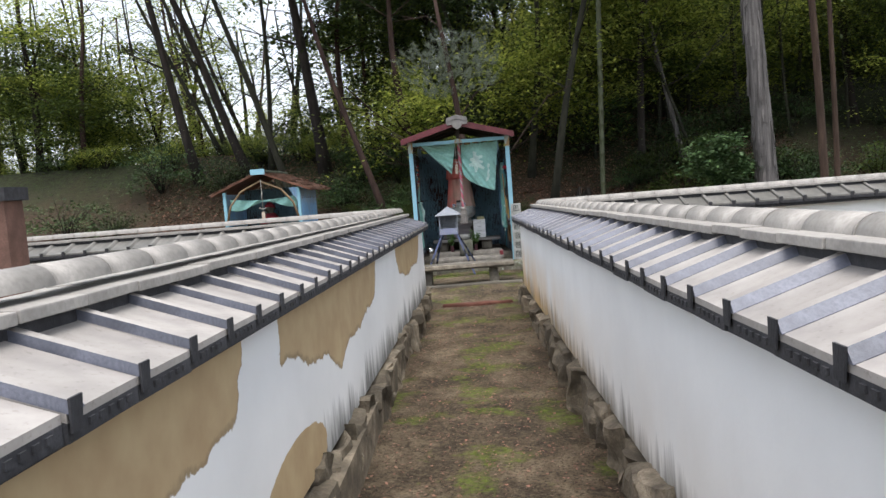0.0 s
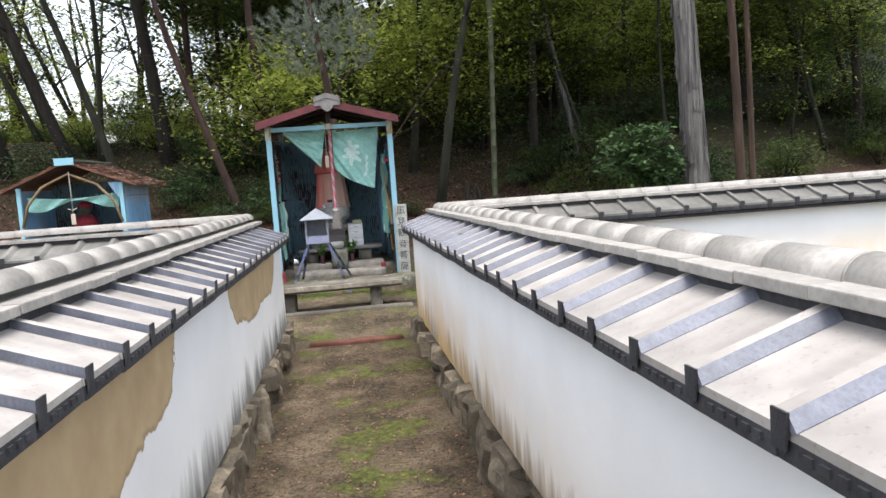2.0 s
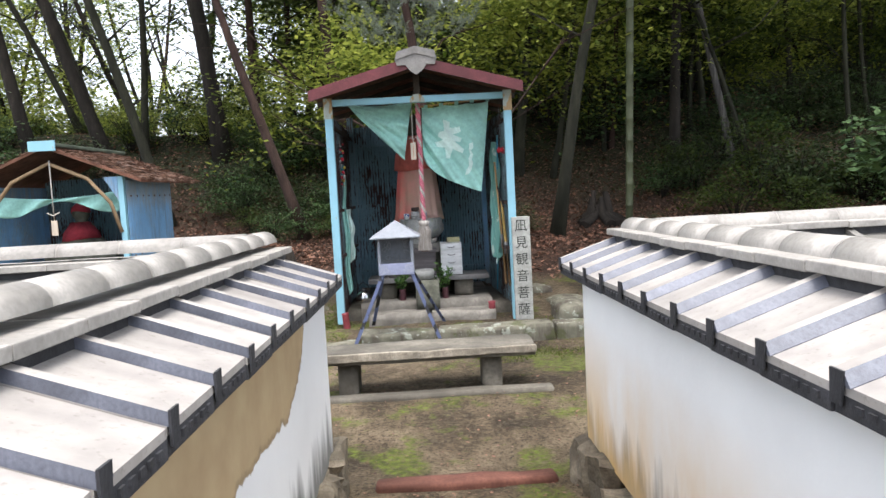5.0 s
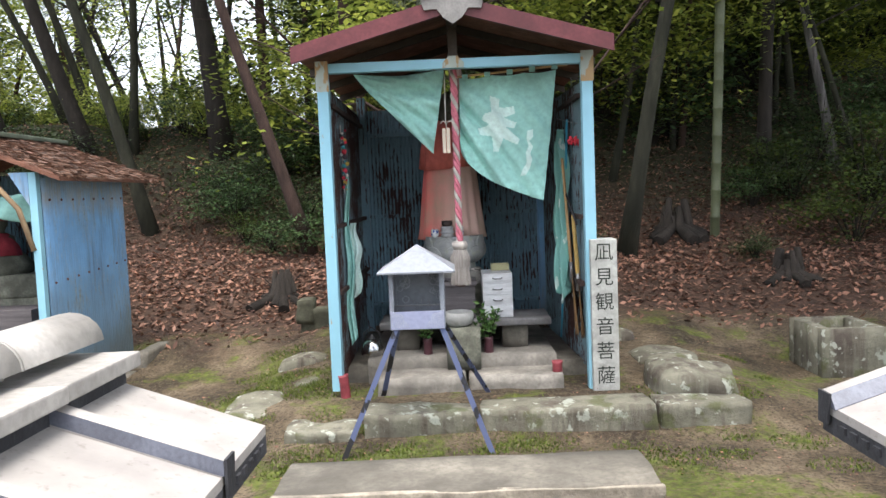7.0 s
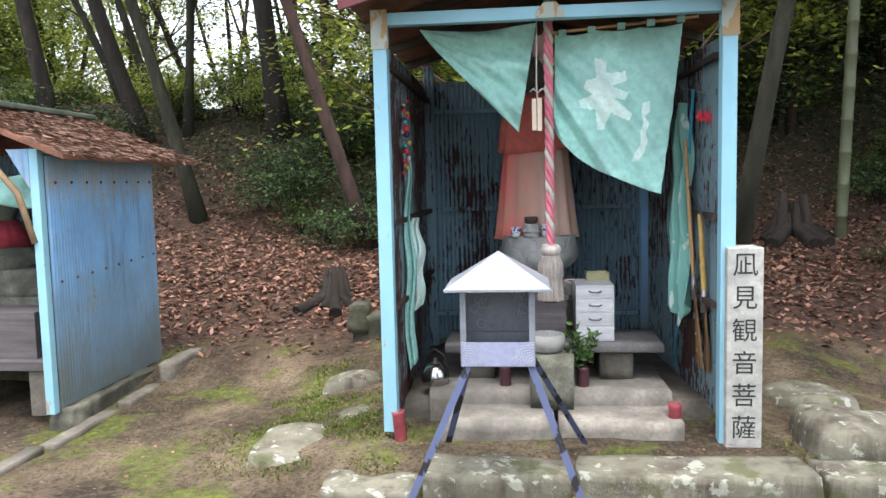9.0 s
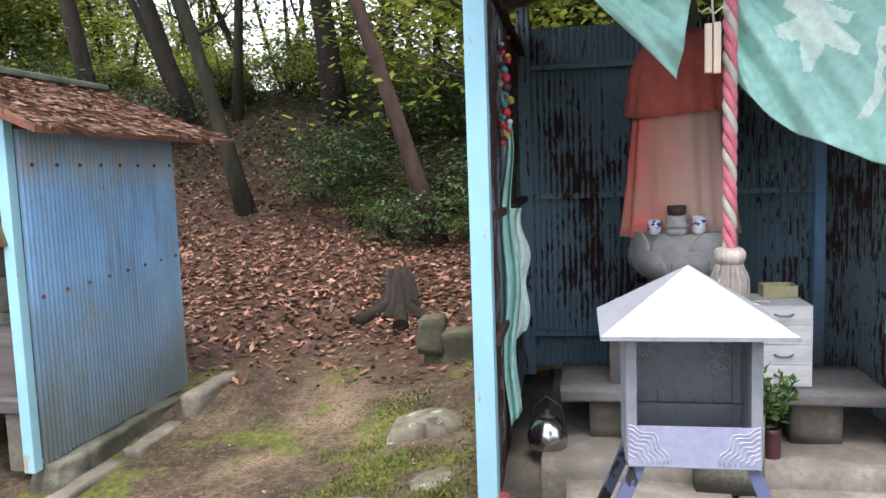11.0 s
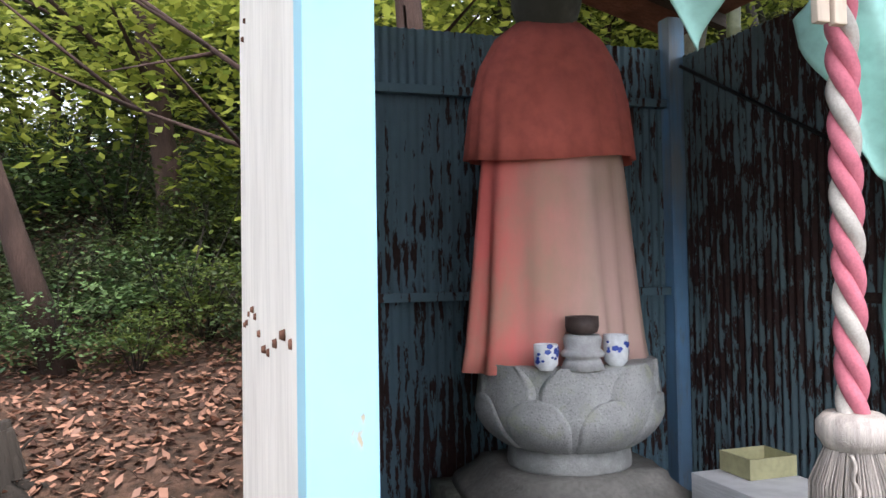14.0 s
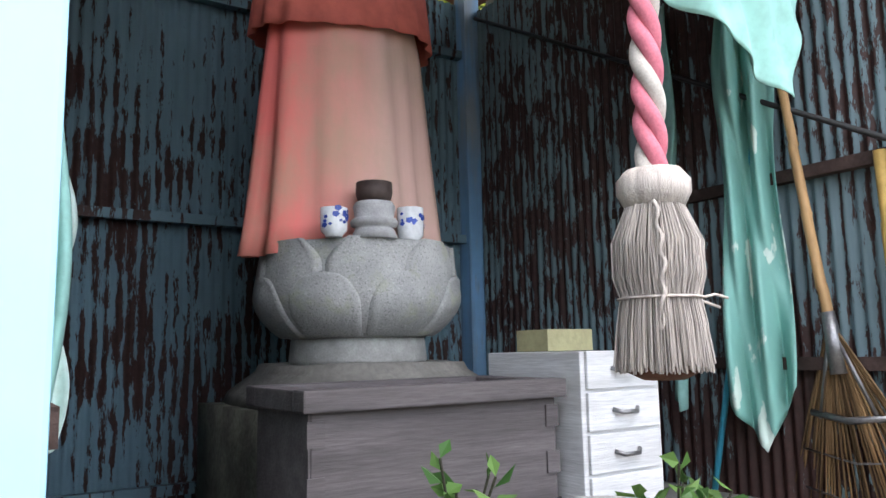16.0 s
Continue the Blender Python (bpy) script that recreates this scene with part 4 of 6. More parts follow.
def cup(x, y, z, r, h, label):
    t = thing("tea_cup", (x, y, z), label, "cup", "cups before the figure")
    bm = bmesh.new()
    lathe(bm, (x, y, z), [(r * 0.6, 0), (r * 0.7, 0.006), (r * 0.96, 0.014), (r, h * 0.5), (r, h), (r * 0.9, h), (r * 0.86, h * 0.3)], 24)
    part("cup_body", bm, PORCELAIN, t)
    bm = bmesh.new()
    rnd = random.Random(int(x * 100))
    for k in range(14):
        a, zz = rnd.uniform(3.4, 6.0), rnd.uniform(0.35, 0.95) * h
        s = rnd.uniform(0.003, 0.007)
        p = Vector((x + (r + 0.0006) * math.cos(a), y + (r + 0.0006) * math.sin(a), z + zz))
        tx = Vector((-math.sin(a), math.cos(a), 0))
        prism(bm, [p + tx * s * math.cos(q) * 1.3 + Vector((0, 0, s * math.sin(q))) for q in (0, 1.2, 2.4, 3.6, 4.8)], (0.0008 * math.cos(a), 0.0008 * math.sin(a), 0))
    part("painted_flowers", bm, COBALT, t, "blue brushed flowers", kind="stuff")


cup(0.303, 15.535, 1.248, 0.03, 0.064, "small white porcelain tea cup with blue flowers")
cup(0.497, 15.535, 1.248, 0.031, 0.08, "taller white porcelain tea cup with a blue rim pattern")
bm = bmesh.new()
lathe(bm, (0.4, 15.53, 1.247), [(0.055, 0), (0.045, 0.022), (0.04, 0.028), (0.053, 0.032), (0.055, 0.04), (0.05, 0.046), (0.044, 0.05), (0.048, 0.075), (0.042, 0.085)], 24)
part("incense_stand", bm, plain("white_stone", (0.42, 0.42, 0.42), 0.2, 30), label="small turned white stone stand on the pedestal", category="stand")
bm = bmesh.new()
lathe(bm, (0.4, 15.53, 1.333), [(0.026, 0), (0.038, 0.006), (0.042, 0.02), (0.041, 0.044), (0.035, 0.044), (0.032, 0.015)], 24)
part("bowl", bm, BROWNPOT, label="small brown clay bowl on the white stand", category="bowl")

# ---- offering box ----
ob_ = thing("offering_box", (0.33, 15.3, 0.66), "dark grey wooden offering box with a slatted top", "box")
BX0, BX1, BY0, BY1, BZ0, BZ1 = 0.072, 0.606, 15.14, 15.415, 0.662, 0.942
boxpart("front_panel", (BX0 + 0.02, BX1 - 0.02, BY0 + 0.018, BY0 + 0.038, BZ0 + 0.0, BZ1 - 0.035), BOXWOOD, ob_, bevel=0.002)
boxpart("back_panel", (BX0 + 0.02, BX1 - 0.02, BY1 - 0.038, BY1 - 0.018, BZ0, BZ1 - 0.035), BOXWOOD, ob_)
for x in (BX0 + 0.016, BX1 - 0.036):
    boxpart("side_panel", (x, x + 0.02, BY0 + 0.02, BY1 - 0.02, BZ0, BZ1 - 0.036), BOXWOOD, ob_)
for i in range(3):
    for x in (BX0 + 0.012, BX1 - 0.042):
        boxpart("joint_finger", (x, x + 0.03, BY0 + 0.014, BY0 + 0.02, BZ0 + 0.02 + 0.085 * i, BZ0 + 0.06 + 0.085 * i), BOXWOOD, ob_)
for dims in ((BX0, BX1, BY0, BY0 + 0.045), (BX0, BX1, BY1 - 0.045, BY1)):
    boxpart("top_rail", (*dims, BZ1 - 0.036, BZ1), BOXWOOD, ob_, bevel=0.004)
for dims in ((BX0, BX0 + 0.05, BY0 + 0.045, BY1 - 0.045), (BX1 - 0.05, BX1, BY0 + 0.045, BY1 - 0.045)):
    boxpart("top_rail", (*dims, BZ1 - 0.036, BZ1 - 0.001), BOXWOOD, ob_, bevel=0.003)
for i in range(6):
    x = BX0 + 0.09 + i * 0.068
    boxpart("slat", (x, x + 0.022, BY0 + 0.045, BY1 - 0.045, BZ1 - 0.032, BZ1 - 0.012), BOXWOOD, ob_)
boxpart("floor_board", (BX0 + 0.03, BX1 - 0.03, BY0 + 0.03, BY1 - 0.03, BZ0 + 0.1, BZ0 + 0.11), BLACK, ob_)

# ---- drawer cabinet ----
cab = thing("drawer_cabinet", (0.75, 15.3, 0.66), "small white painted cabinet with four drawers and bowed handles", "cabinet")
CX0, CX1, CY0, CY1, CZ0, CZ1 = 0.648, 0.868, 15.14, 15.45, 0.662, 0.99
boxpart("body", (CX0, CX1, CY0 + 0.008, CY1, CZ0, CZ1), DRAWER, cab, bevel=0.003)
for i in range(4):
    z = CZ0 + 0.012 + i * 0.081
    d_ = boxpart("drawer", (CX0 + 0.012, CX1 - 0.012, CY0, CY0 + 0.0085, z, z + 0.074), DRAWER, cab, bevel=0.002)
    rods("handle", [[(CX0 + 0.075, CY0 - 0.001, z + 0.04), (CX0 + 0.09, CY0 - 0.014, z + 0.034), (CX1 - 0.09, CY0 - 0.014, z + 0.034), (CX1 - 0.075, CY0 - 0.001, z + 0.04)]], 0.0045, HANDLE, d_, "dull metal handle")
tray = thing("small_box", (0.79, 15.36, 0.99), "shallow pale yellow open box on the drawer cabinet", "box")
for nm, dims in (("bottom", (0.725, 0.86, 15.33, 15.44, 0.9915, 0.996)), ("side", (0.725, 0.86, 15.33, 15.334, 0.996, 1.04)), ("side", (0.725, 0.86, 15.436, 15.44, 0.996, 1.04)), ("side", (0.725, 0.729, 15.334, 15.436, 0.996, 1.04)), ("side", (0.856, 0.86, 15.334, 15.436, 0.996, 1.04))):
    boxpart(nm, dims, YELLOW, tray)

# ---- lantern box on an angle-iron stand ----
lan = thing("lantern_box", (0.24, 13.95, 0.1), "white tin candle lantern on a blue angle-iron trestle", "lantern")
LX0, LX1, LY0, LY1, LZ0, LZ1 = 0.075, 0.385, 13.83, 14.08, 0.84, 1.16
for x in (LX0, LX1 - 0.025):
    for y in (LY0, LY1 - 0.025):
        boxpart("corner_post", (x, x + 0.025, y, y + 0.025, LZ0, LZ1), WHITE_BOX, lan)
boxpart("floor_plate", (LX0, LX1, LY0, LY1, LZ0 - 0.004, LZ0 + 0.006), WHITE_BOX, lan)
boxpart("back_panel", (LX0 + 0.025, LX1 - 0.025, LY1 - 0.012, LY1 - 0.006, LZ0, LZ1), WHITE_BOX, lan)
fp = boxpart("front_panel", (LX0 + 0.004, LX1 - 0.004, LY0 - 0.004, LY0 - 0.001, LZ0, LZ0 + 0.1), plain("lilac_enamel", (0.28, 0.3, 0.42), 0.05, 5, 0.4), lan, "lilac enamel lower panel with white lace corners")
for x in (LX0, LX1 - 0.006):
    boxpart("side_panel", (x + 0.001, x + 0.005, LY0 + 0.025, LY1 - 0.025, LZ0, LZ1), WHITE_BOX, lan)
boxpart("candle_rail", (LX0 + 0.02, LX1 - 0.02, 13.95, 13.965, LZ0 + 0.11, LZ0 + 0.118), HANDLE, lan)
for i in range(4):
    rods("candle_spike", [[(0.16 + 0.045 * i, 13.957, LZ0 + 0.118), (0.16 + 0.045 * i, 13.957, LZ0 + 0.15)]], 0.002, HANDLE, lan)
bm = bmesh.new()
rnd = random.Random(3)
for side in (-1, 1):
    cx_ = LX0 + 0.006 if side < 0 else LX1 - 0.006
    for r in (0.018, 0.03, 0.042, 0.054, 0.066, 0.078, 0.088):
        pts = [(cx_ - side * r * math.cos(a) * (1 + 0.08 * math.sin(a * 9)), LY0 - 0.0045, LZ0 + 0.008 + r * math.sin(a) * (1 + 0.08 * math.sin(a * 9))) for a in (math.pi / 2 * q / 14 for q in range(15))]
        tube(bm, pts, 0.0016, 4)
    for k in range(9):
        ox, oz, rr = 0.23 + side * rnd.uniform(0.06, 0.12), LZ0 + rnd.uniform(0.13, 0.28), rnd.uniform(0.008, 0.022)
        tube(bm, [(ox + rr * math.cos(a), LY1 - 0.0135, oz + rr * math.sin(a)) for a in (6.4 * q / 10 for q in range(11))], 0.0018, 4)
part("lace_pattern", bm, plain("lace_white", (0.4, 0.42, 0.45), 0.1, 10), lan, "white lace pattern", kind="stuff")
bm = bmesh.new()
ax, ay, az = 0.235, 13.955, 1.31
base = [(0.015, 13.77, 1.158), (0.45, 13.77, 1.158), (0.45, 14.14, 1.158), (0.015, 14.14, 1.158)]
low = [bm.verts.new(p) for p in base]
up = [bm.verts.new((p[0], p[1], p[2] + 0.01)) for p in base]
top = bm.verts.new((ax, ay, az))
bm.faces.new(low[::-1])
for i in range(4):
    bm.faces.new((low[i], low[(i + 1) % 4], up[(i + 1) % 4], up[i]))
    bm.faces.new((up[i], up[(i + 1) % 4], top))
part("roof", bm, WHITE_BOX, lan, "low pyramid tin roof")


def angle_leg(p, q):
    bm = bmesh.new()
    w, t = 0.032, 0.004
    d = Vector(q) - Vector(p)
    prism(bm, [p, (p[0] + w, p[1], p[2]), (p[0] + w, p[1] + t, p[2]), (p[0] + t, p[1] + t, p[2]), (p[0] + t, p[1] + w, p[2]), (p[0], p[1] + w, p[2])], d)
    part("leg", bm, STEEL_BLUE, lan, "chipped blue angle-iron leg")


angle_leg((0.09, 13.84, 0.84), (-0.24, 13.74, 0.1))
angle_leg((0.35, 13.84, 0.84), (0.62, 13.74, 0.1))
angle_leg((0.09, 14.05, 0.84), (-0.06, 14.42, 0.3))
angle_leg((0.35, 14.05, 0.84), (0.62, 14.42, 0.3))

# ---- stone water basin on a block ----
bas = thing("stone_basin", (0.47, 14.95, 0.42), "rounded stone bowl on a squared green-grey block", "basin")
bm = bmesh.new()
rough_block(bm, 0.37, 0.61, 14.78, 15.02, 0.36, 0.66, 0.006, 3, 3, 8, 0.04)
part("block", bm, LICHEN, bas)
bm = bmesh.new()
lathe(bm, (0.465, 14.9, 0.655), [(0.06, 0), (0.095, 0.02), (0.105, 0.06), (0.1, 0.1), (0.085, 0.105), (0.07, 0.07)], 24)
part("bowl", bm, GRANITE, bas)

# ---- vases with evergreen sprigs ----
def leaf_cluster(bm, origin, n, radius, size, rnd, stretch=1.0, droop=0.0):
    """Loose single leaves, each a folded blade."""
    for _ in range(n):
        d = Vector((rnd.gauss(0, 1), rnd.gauss(0, 1), rnd.gauss(0, 1)))
        d = d.normalized() * radius * rnd.random() ** 0.5
        p = Vector(origin) + Vector((d.x, d.y, d.z * stretch))
        blade(bm, p, Vector((rnd.gauss(0, 1), rnd.gauss(0, 1), rnd.gauss(0, 0.6) - droop)).normalized(), size * rnd.uniform(0.7, 1.3), rnd)


def blade(bm, p, d, s, rnd, width=0.4):
    side = d.cross(Vector((rnd.gauss(0, 1), rnd.gauss(0, 1), rnd.gauss(0, 1)))).normalized() * s * width
    nrm = d.cross(side).normalized() * s * 0.12
    a, b = bm.verts.new(p), bm.verts.new(p + d * s)
    c, e = bm.verts.new(p + d * s * 0.45 + side * 0.5 + nrm), bm.verts.new(p + d * s * 0.45 - side * 0.5 + nrm)
    bm.faces.new((a, c, b))
    bm.faces.new((a, b, e))


for x, y, s in ((0.235, 14.97, 5), (0.67, 14.95, 6)):
    v = thing("vase", (x, y, 0.45), "dark red metal flower tube with glossy evergreen sprigs", "vase", "vases before the altar")
    bm = bmesh.new()
    lathe(bm, (x, y, 0.44), [(0.03, 0), (0.034, 0.01), (0.032, 0.1), (0.036, 0.12), (0.03, 0.12), (0.028, 0.05)], 16)
    part("tube", bm, plain("wine_metal", (0.1, 0.04, 0.05), 0.3, 20, 0.4), v)
    rnd = random.Random(s)
    stems, bm2 = [], bmesh.new()
    for k in range(11):
        tip = Vector((x + rnd.uniform(-0.09, 0.09), y - rnd.uniform(-0.03, 0.1), 0.55 + rnd.uniform(0.1, 0.32)))
        stems.append([(x, y, 0.52), ((x + tip.x) / 2, (y + tip.y) / 2, tip.z - 0.08), tip])
        for q in range(14):
            f = 0.35 + 0.65 * q / 13
            pp = Vector((x, y, 0.52)).lerp(tip, f)
            blade(bm2, pp, Vector((rnd.gauss(0, 1), rnd.gauss(0, 1), rnd.uniform(0.1, 1))).normalized(), rnd.uniform(0.034, 0.054), rnd, 0.5)
    for s_ in stems:
        rods("stem", [s_], 0.0022, BARK_MOSS, v, n=5)
    part("leaves", bm2, LEAF_S, v, kind="stuff")

# red incense tubes on the ground
for x, y, z, tx, ty in ((-0.31, 14.58, 0.24, -3, 10), (1.12, 14.68, 0.26, 0, 0)):
    bm = bmesh.new()
    lathe(bm, (0, 0, 0), [(0.032, 0), (0.034, 0.02), (0.034, 0.15), (0.038, 0.17), (0.03, 0.17), (0.028, 0.06)], 18)
    o = part("flower_tube", bm, plain("faded_red_metal", (0.25, 0.05, 0.06), 0.35, 14, 0.5), label="faded red metal flower tube stood in the earth", category="tube", group="flower tubes")
    o.matrix_basis = pose(x, y, z, tx, -ty * 0.6, 0)

# kettle
ket = thing("kettle", (-0.12, 15.05, 0.44), "shiny dented steel kettle on the shed floor", "kettle")
bm = bmesh.new()
lathe(bm, (-0.17, 15.0, 0.44), [(0.06, 0), (0.078, 0.008), (0.082, 0.05), (0.07, 0.09), (0.045, 0.12), (0.03, 0.125)], 28)
part("body", bm, CHROME, ket)
bm = bmesh.new()
lathe(bm, (-0.17, 15.0, 0.565), [(0.036, 0), (0.034, 0.008), (0.01, 0.016), (0.012, 0.03), (0.006, 0.034)], 20)
part("lid", bm, BLACK, ket)
rods("handle", [[(-0.235, 15.0, 0.53), (-0.225, 15.0, 0.61), (-0.17, 15.0, 0.65), (-0.115, 15.0, 0.61), (-0.105, 15.0, 0.53)]], 0.005, BLACK, ket)

# ---- bell rope and tassel ----
rope = thing("bell_rope", (0.485, 14.84, 2.43), "twisted pink and white bell rope with a hemp tassel", "rope")
RX, RY = 0.49, 14.8
for k, (m_, lab) in enumerate(((PINK, "pink strand"), (CREAM, "cream strand"), (PINK, "pink strand"))):
    pts = []
    for i in range(220):
        t = i / 219
        z = 2.44 - t * 1.19
        a = 2 * math.pi * (k / 3) + (2.44 - z) / 0.165 * 2 * math.pi
        pts.append((RX + 0.0125 * math.cos(a), RY + 0.0125 * math.sin(a), z))
    rods("strand", [pts], 0.0135, m_, rope, lab)
bm = bmesh.new()
lathe(bm, (RX, RY, 0), [(0.012, 1.262), (0.042, 1.26), (0.054, 1.245), (0.054, 1.225), (0.044, 1.205), (0.03, 1.2)], 24, lambda a, z: 1 + 0.02 * math.sin(14 * a))
part("knot", bm, HEMP, rope, "coiled hemp collar")
bm = bmesh.new()
rnd = random.Random(2)
for k in range(1300):
    a = rnd.uniform(0, 6.283)
    q = rnd.random() ** 0.35
    r0, r1, r2, r3 = 0.042 * q, 0.066 * q, 0.058 * q, 0.069 * q
    b = a + rnd.gauss(0, 0.08)
    pts = [(RX + r * math.cos(t), RY + r * math.sin(t), z) for r, t, z in
           ((r0, a, 1.208), (r1 * rnd.uniform(0.97, 1.03), a, 1.15), (r1 * rnd.uniform(0.97, 1.04), (a + b) / 2, 1.1), (r2, b, 1.068), (r2 * 1.12, b, 1.03), (r3 * rnd.uniform(0.95, 1.06), b, 0.965 + rnd.uniform(-0.006, 0.012)))]
    tube(bm, pts, rnd.uniform(0.0009, 0.0016), 3, False)
part("fringe", bm, HEMP, rope, "hemp fibre tassel", kind="stuff")
rods("binding", [[(RX + 0.06 * math.cos(a), RY + 0.06 * math.sin(a), 1.068) for a in (i * 0.35 for i in range(19))], [(RX + 0.07, RY - 0.01, 1.068), (RX + 0.1, RY - 0.02, 1.075), (RX + 0.13, RY - 0.02, 1.07)], [(RX + 0.07, RY - 0.01, 1.068), (RX + 0.11, RY - 0.02, 1.055)]], 0.0022, HEMP, rope, "thin hemp cord")
rods("cord", [[(RX - 0.045 + 0.003 * math.sin(i * 1.2), RY - 0.05 + 0.003 * math.cos(i * 1.2) + 0.01 * abs(i - 12) / 12, 1.205 - i * 0.0075) for i in range(26)]], 0.0032, HEMP, rope, "twisted thin cord down the tassel")
bm = bmesh.new()
lathe(bm, (RX, RY, 0.95), [(0.03, 0), (0.05, 0.01), (0.05, 0.03)], 16)
part("bell", bm, RUST, rope, "rusty core inside the tassel")

# wooden tag and its cord
tag = thing("wooden_tag", (0.425, 14.78, 2.1), "pale wooden prayer tags hung on a white cord", "tag")
boxpart("board", (0.4, 0.424, 14.755, 14.77, 1.865, 2.03), WOODTAG, tag, bevel=0.003)
boxpart("board", (0.428, 0.452, 14.75, 14.765, 1.862, 2.032), WOODTAG, tag, bevel=0.003)
rods("cord", [[(0.43, 14.765, 2.03), (0.425, 14.765, 2.1), (0.43, 14.79, 2.43)], [(0.39, 14.76, 2.065), (0.41, 14.755, 2.08), (0.43, 14.76, 2.06), (0.455, 14.755, 2.08), (0.48, 14.76, 2.062)]], 0.004, CREAM, tag, "white cord with a bow")


# ---- banners ----
def hung_cloth(name, f, nu, nv, mat_, label, parent=None, cat="banner", extra=None):
    """A cloth sheet: f(u, v) gives each point."""
    bm = bmesh.new()
    g = [[bm.verts.new(f(i / nu, j / nv)) for i in range(nu + 1)] for j in range(nv + 1)]
    fs = []
    for j in range(nv):
        for i in range(nu):
            q = bm.faces.new((g[j][i], g[j][i + 1], g[j + 1][i + 1], g[j + 1][i]))
            q.smooth = True
            fs.append(q)
    bm.normal_update()
    bmesh.ops.solidify(bm, geom=fs, thickness=0.0025)
    return part(name, bm, mat_, parent, label, cat if parent is None else "")


def banner_left(u, v):
    """Slung from one corner, its folds fanning to the middle."""
    top = Vector((-0.2 + 0.63 * u, 14.93, 2.44 - 0.02 * math.sin(math.pi * u)))
    low = Vector((-0.2 + 0.53 * u ** 0.85, 14.93, 2.44 - 0.57 * u ** 0.72))
    low.z += 0.045 * math.sin(math.pi * u) * 0.4
    p = top.lerp(low, v)
    p.y += 0.04 * math.sin(v * 15 + u * 5) * u * (1 - 0.35 * v) + 0.012 * math.sin(v * 31 - u * 9) * u
    p.y -= 0.03 * math.sin(math.pi * v) * u
    return p


def banner_right(u, v):
    """Hung by tabs; its lower left corner is drawn up."""
    top = Vector((0.53 + 0.67 * u, 14.93, 2.385 + 0.03 * u - 0.012 * abs(math.sin(u * 9.4))))
    drop = 0.45 + 0.42 * u ** 0.45 if u > 0 else 0.45
    low = Vector((0.52 + 0.57 * u, 14.93, 2.385 - drop))
    p = top.lerp(low, v)
    ph = (v * 1.0 + (1 - u) * 0.9)
    p.y += 0.034 * math.sin(ph * 16 + 1 + 1.5 * u) * (1 - u * 0.9) * min(1, v * 3) + 0.01 * math.sin(u * 12 + v * 3.5) + 0.008 * math.sin(ph * 37 + u * 4) * min(1, v * 3)
    p.y -= 0.05 * math.sin(math.pi * v) * (1 - u * 0.3)
    return p


hung_cloth("banner", banner_left, 90, 80, TEAL, "faded teal banner slung in deep folds, dirt-stained at the top")
ban = hung_cloth("banner", banner_right, 100, 100, TEAL, "faded teal banner with a bleached white character, hung by tabs")


def on_banner(name, pts, label):
    """A flat dyed shape that lies on the right banner, from (u, v) outline points."""
    bm = bmesh.new()
    us, vs_ = [p[0] for p in pts], [p[1] for p in pts]
    n = 60
    def inside(u, v):
        c = False
        for (a, b), (c2, d) in zip(pts, pts[1:] + pts[:1]):
            if (b > v) != (d > v) and u < (c2 - a) * (v - b) / (d - b) + a:
                c = not c
        return c
    cell = {}
    du, dv = (max(us) - min(us)) / n, (max(vs_) - min(vs_)) / n
    def vert(i, j):
        if (i, j) not in cell:
            p = banner_right(min(us) + i * du, min(vs_) + j * dv)
            cell[i, j] = bm.verts.new(p + Vector((0, -0.005, 0)))
        return cell[i, j]
    for i in range(n):
        for j in range(n):
            if inside(min(us) + (i + 0.5) * du, min(vs_) + (j + 0.5) * dv):
                bm.faces.new((vert(i, j), vert(i + 1, j), vert(i + 1, j + 1), vert(i, j + 1)))
    part(name, bm, DYE, ban, label)


on_banner("dyed_mark", [(0.32, 0.2), (0.42, 0.22), (0.42, 0.3), (0.58, 0.28), (0.6, 0.34), (0.48, 0.38), (0.62, 0.42), (0.6, 0.47), (0.5, 0.47), (0.66, 0.56), (0.64, 0.61), (0.48, 0.57), (0.44, 0.7), (0.38, 0.72), (0.36, 0.58), (0.22, 0.6), (0.2, 0.54), (0.32, 0.48), (0.24, 0.44), (0.26, 0.38), (0.34, 0.36)], "bleached white brush character")
on_banner("dyed_strip", [(0.74, 0.48), (0.8, 0.46), (0.81, 0.52), (0.77, 0.56), (0.82, 0.6), (0.79, 0.66), (0.82, 0.7), (0.8, 0.78), (0.76, 0.84), (0.7, 0.86), (0.72, 0.8), (0.76, 0.74), (0.74, 0.66), (0.77, 0.6), (0.74, 0.54)], "faint bleached lettering")
rods("curtain_rod", [[(0.5, 14.92, 2.39), (1.28, 14.92, 2.445)]], 0.008, BAMBOO_DRY, shrine, "thin bamboo rod")
for i in range(5):
    x = 0.55 + 0.155 * i
    boxpart("tab", (x, x + 0.04, 14.91, 14.935, 2.37 + 0.012 * i, 2.405 + 0.012 * i), TEAL_DK, ban, "teal hanging tab")


def strip_flag(name, x, y, z0, z1, w, mat_, label, seed, lean=0.0, ydir=0.6):
    def f(u, v):
        ww = w * (0.45 + 0.55 * math.sin(min(1, v * 1.15) * math.pi * 0.75))
        return Vector((x + (u - 0.5) * ww * 0.7 + lean * v + 0.012 * math.sin(v * 13 + seed), y + (u - 0.5) * ww * ydir + 0.02 * math.sin(u * 9 + v * 5 + seed), z1 + (z0 - z1) * v + 0.05 * (u - 0.5) * v))
    return hung_cloth(name, f, 16, 50, mat_, label, cat="flag")


FLAG = chipped_material("dyed_teal_flag", (0.2, 0.43, 0.38), (0.5, 0.62, 0.56), 0.58)


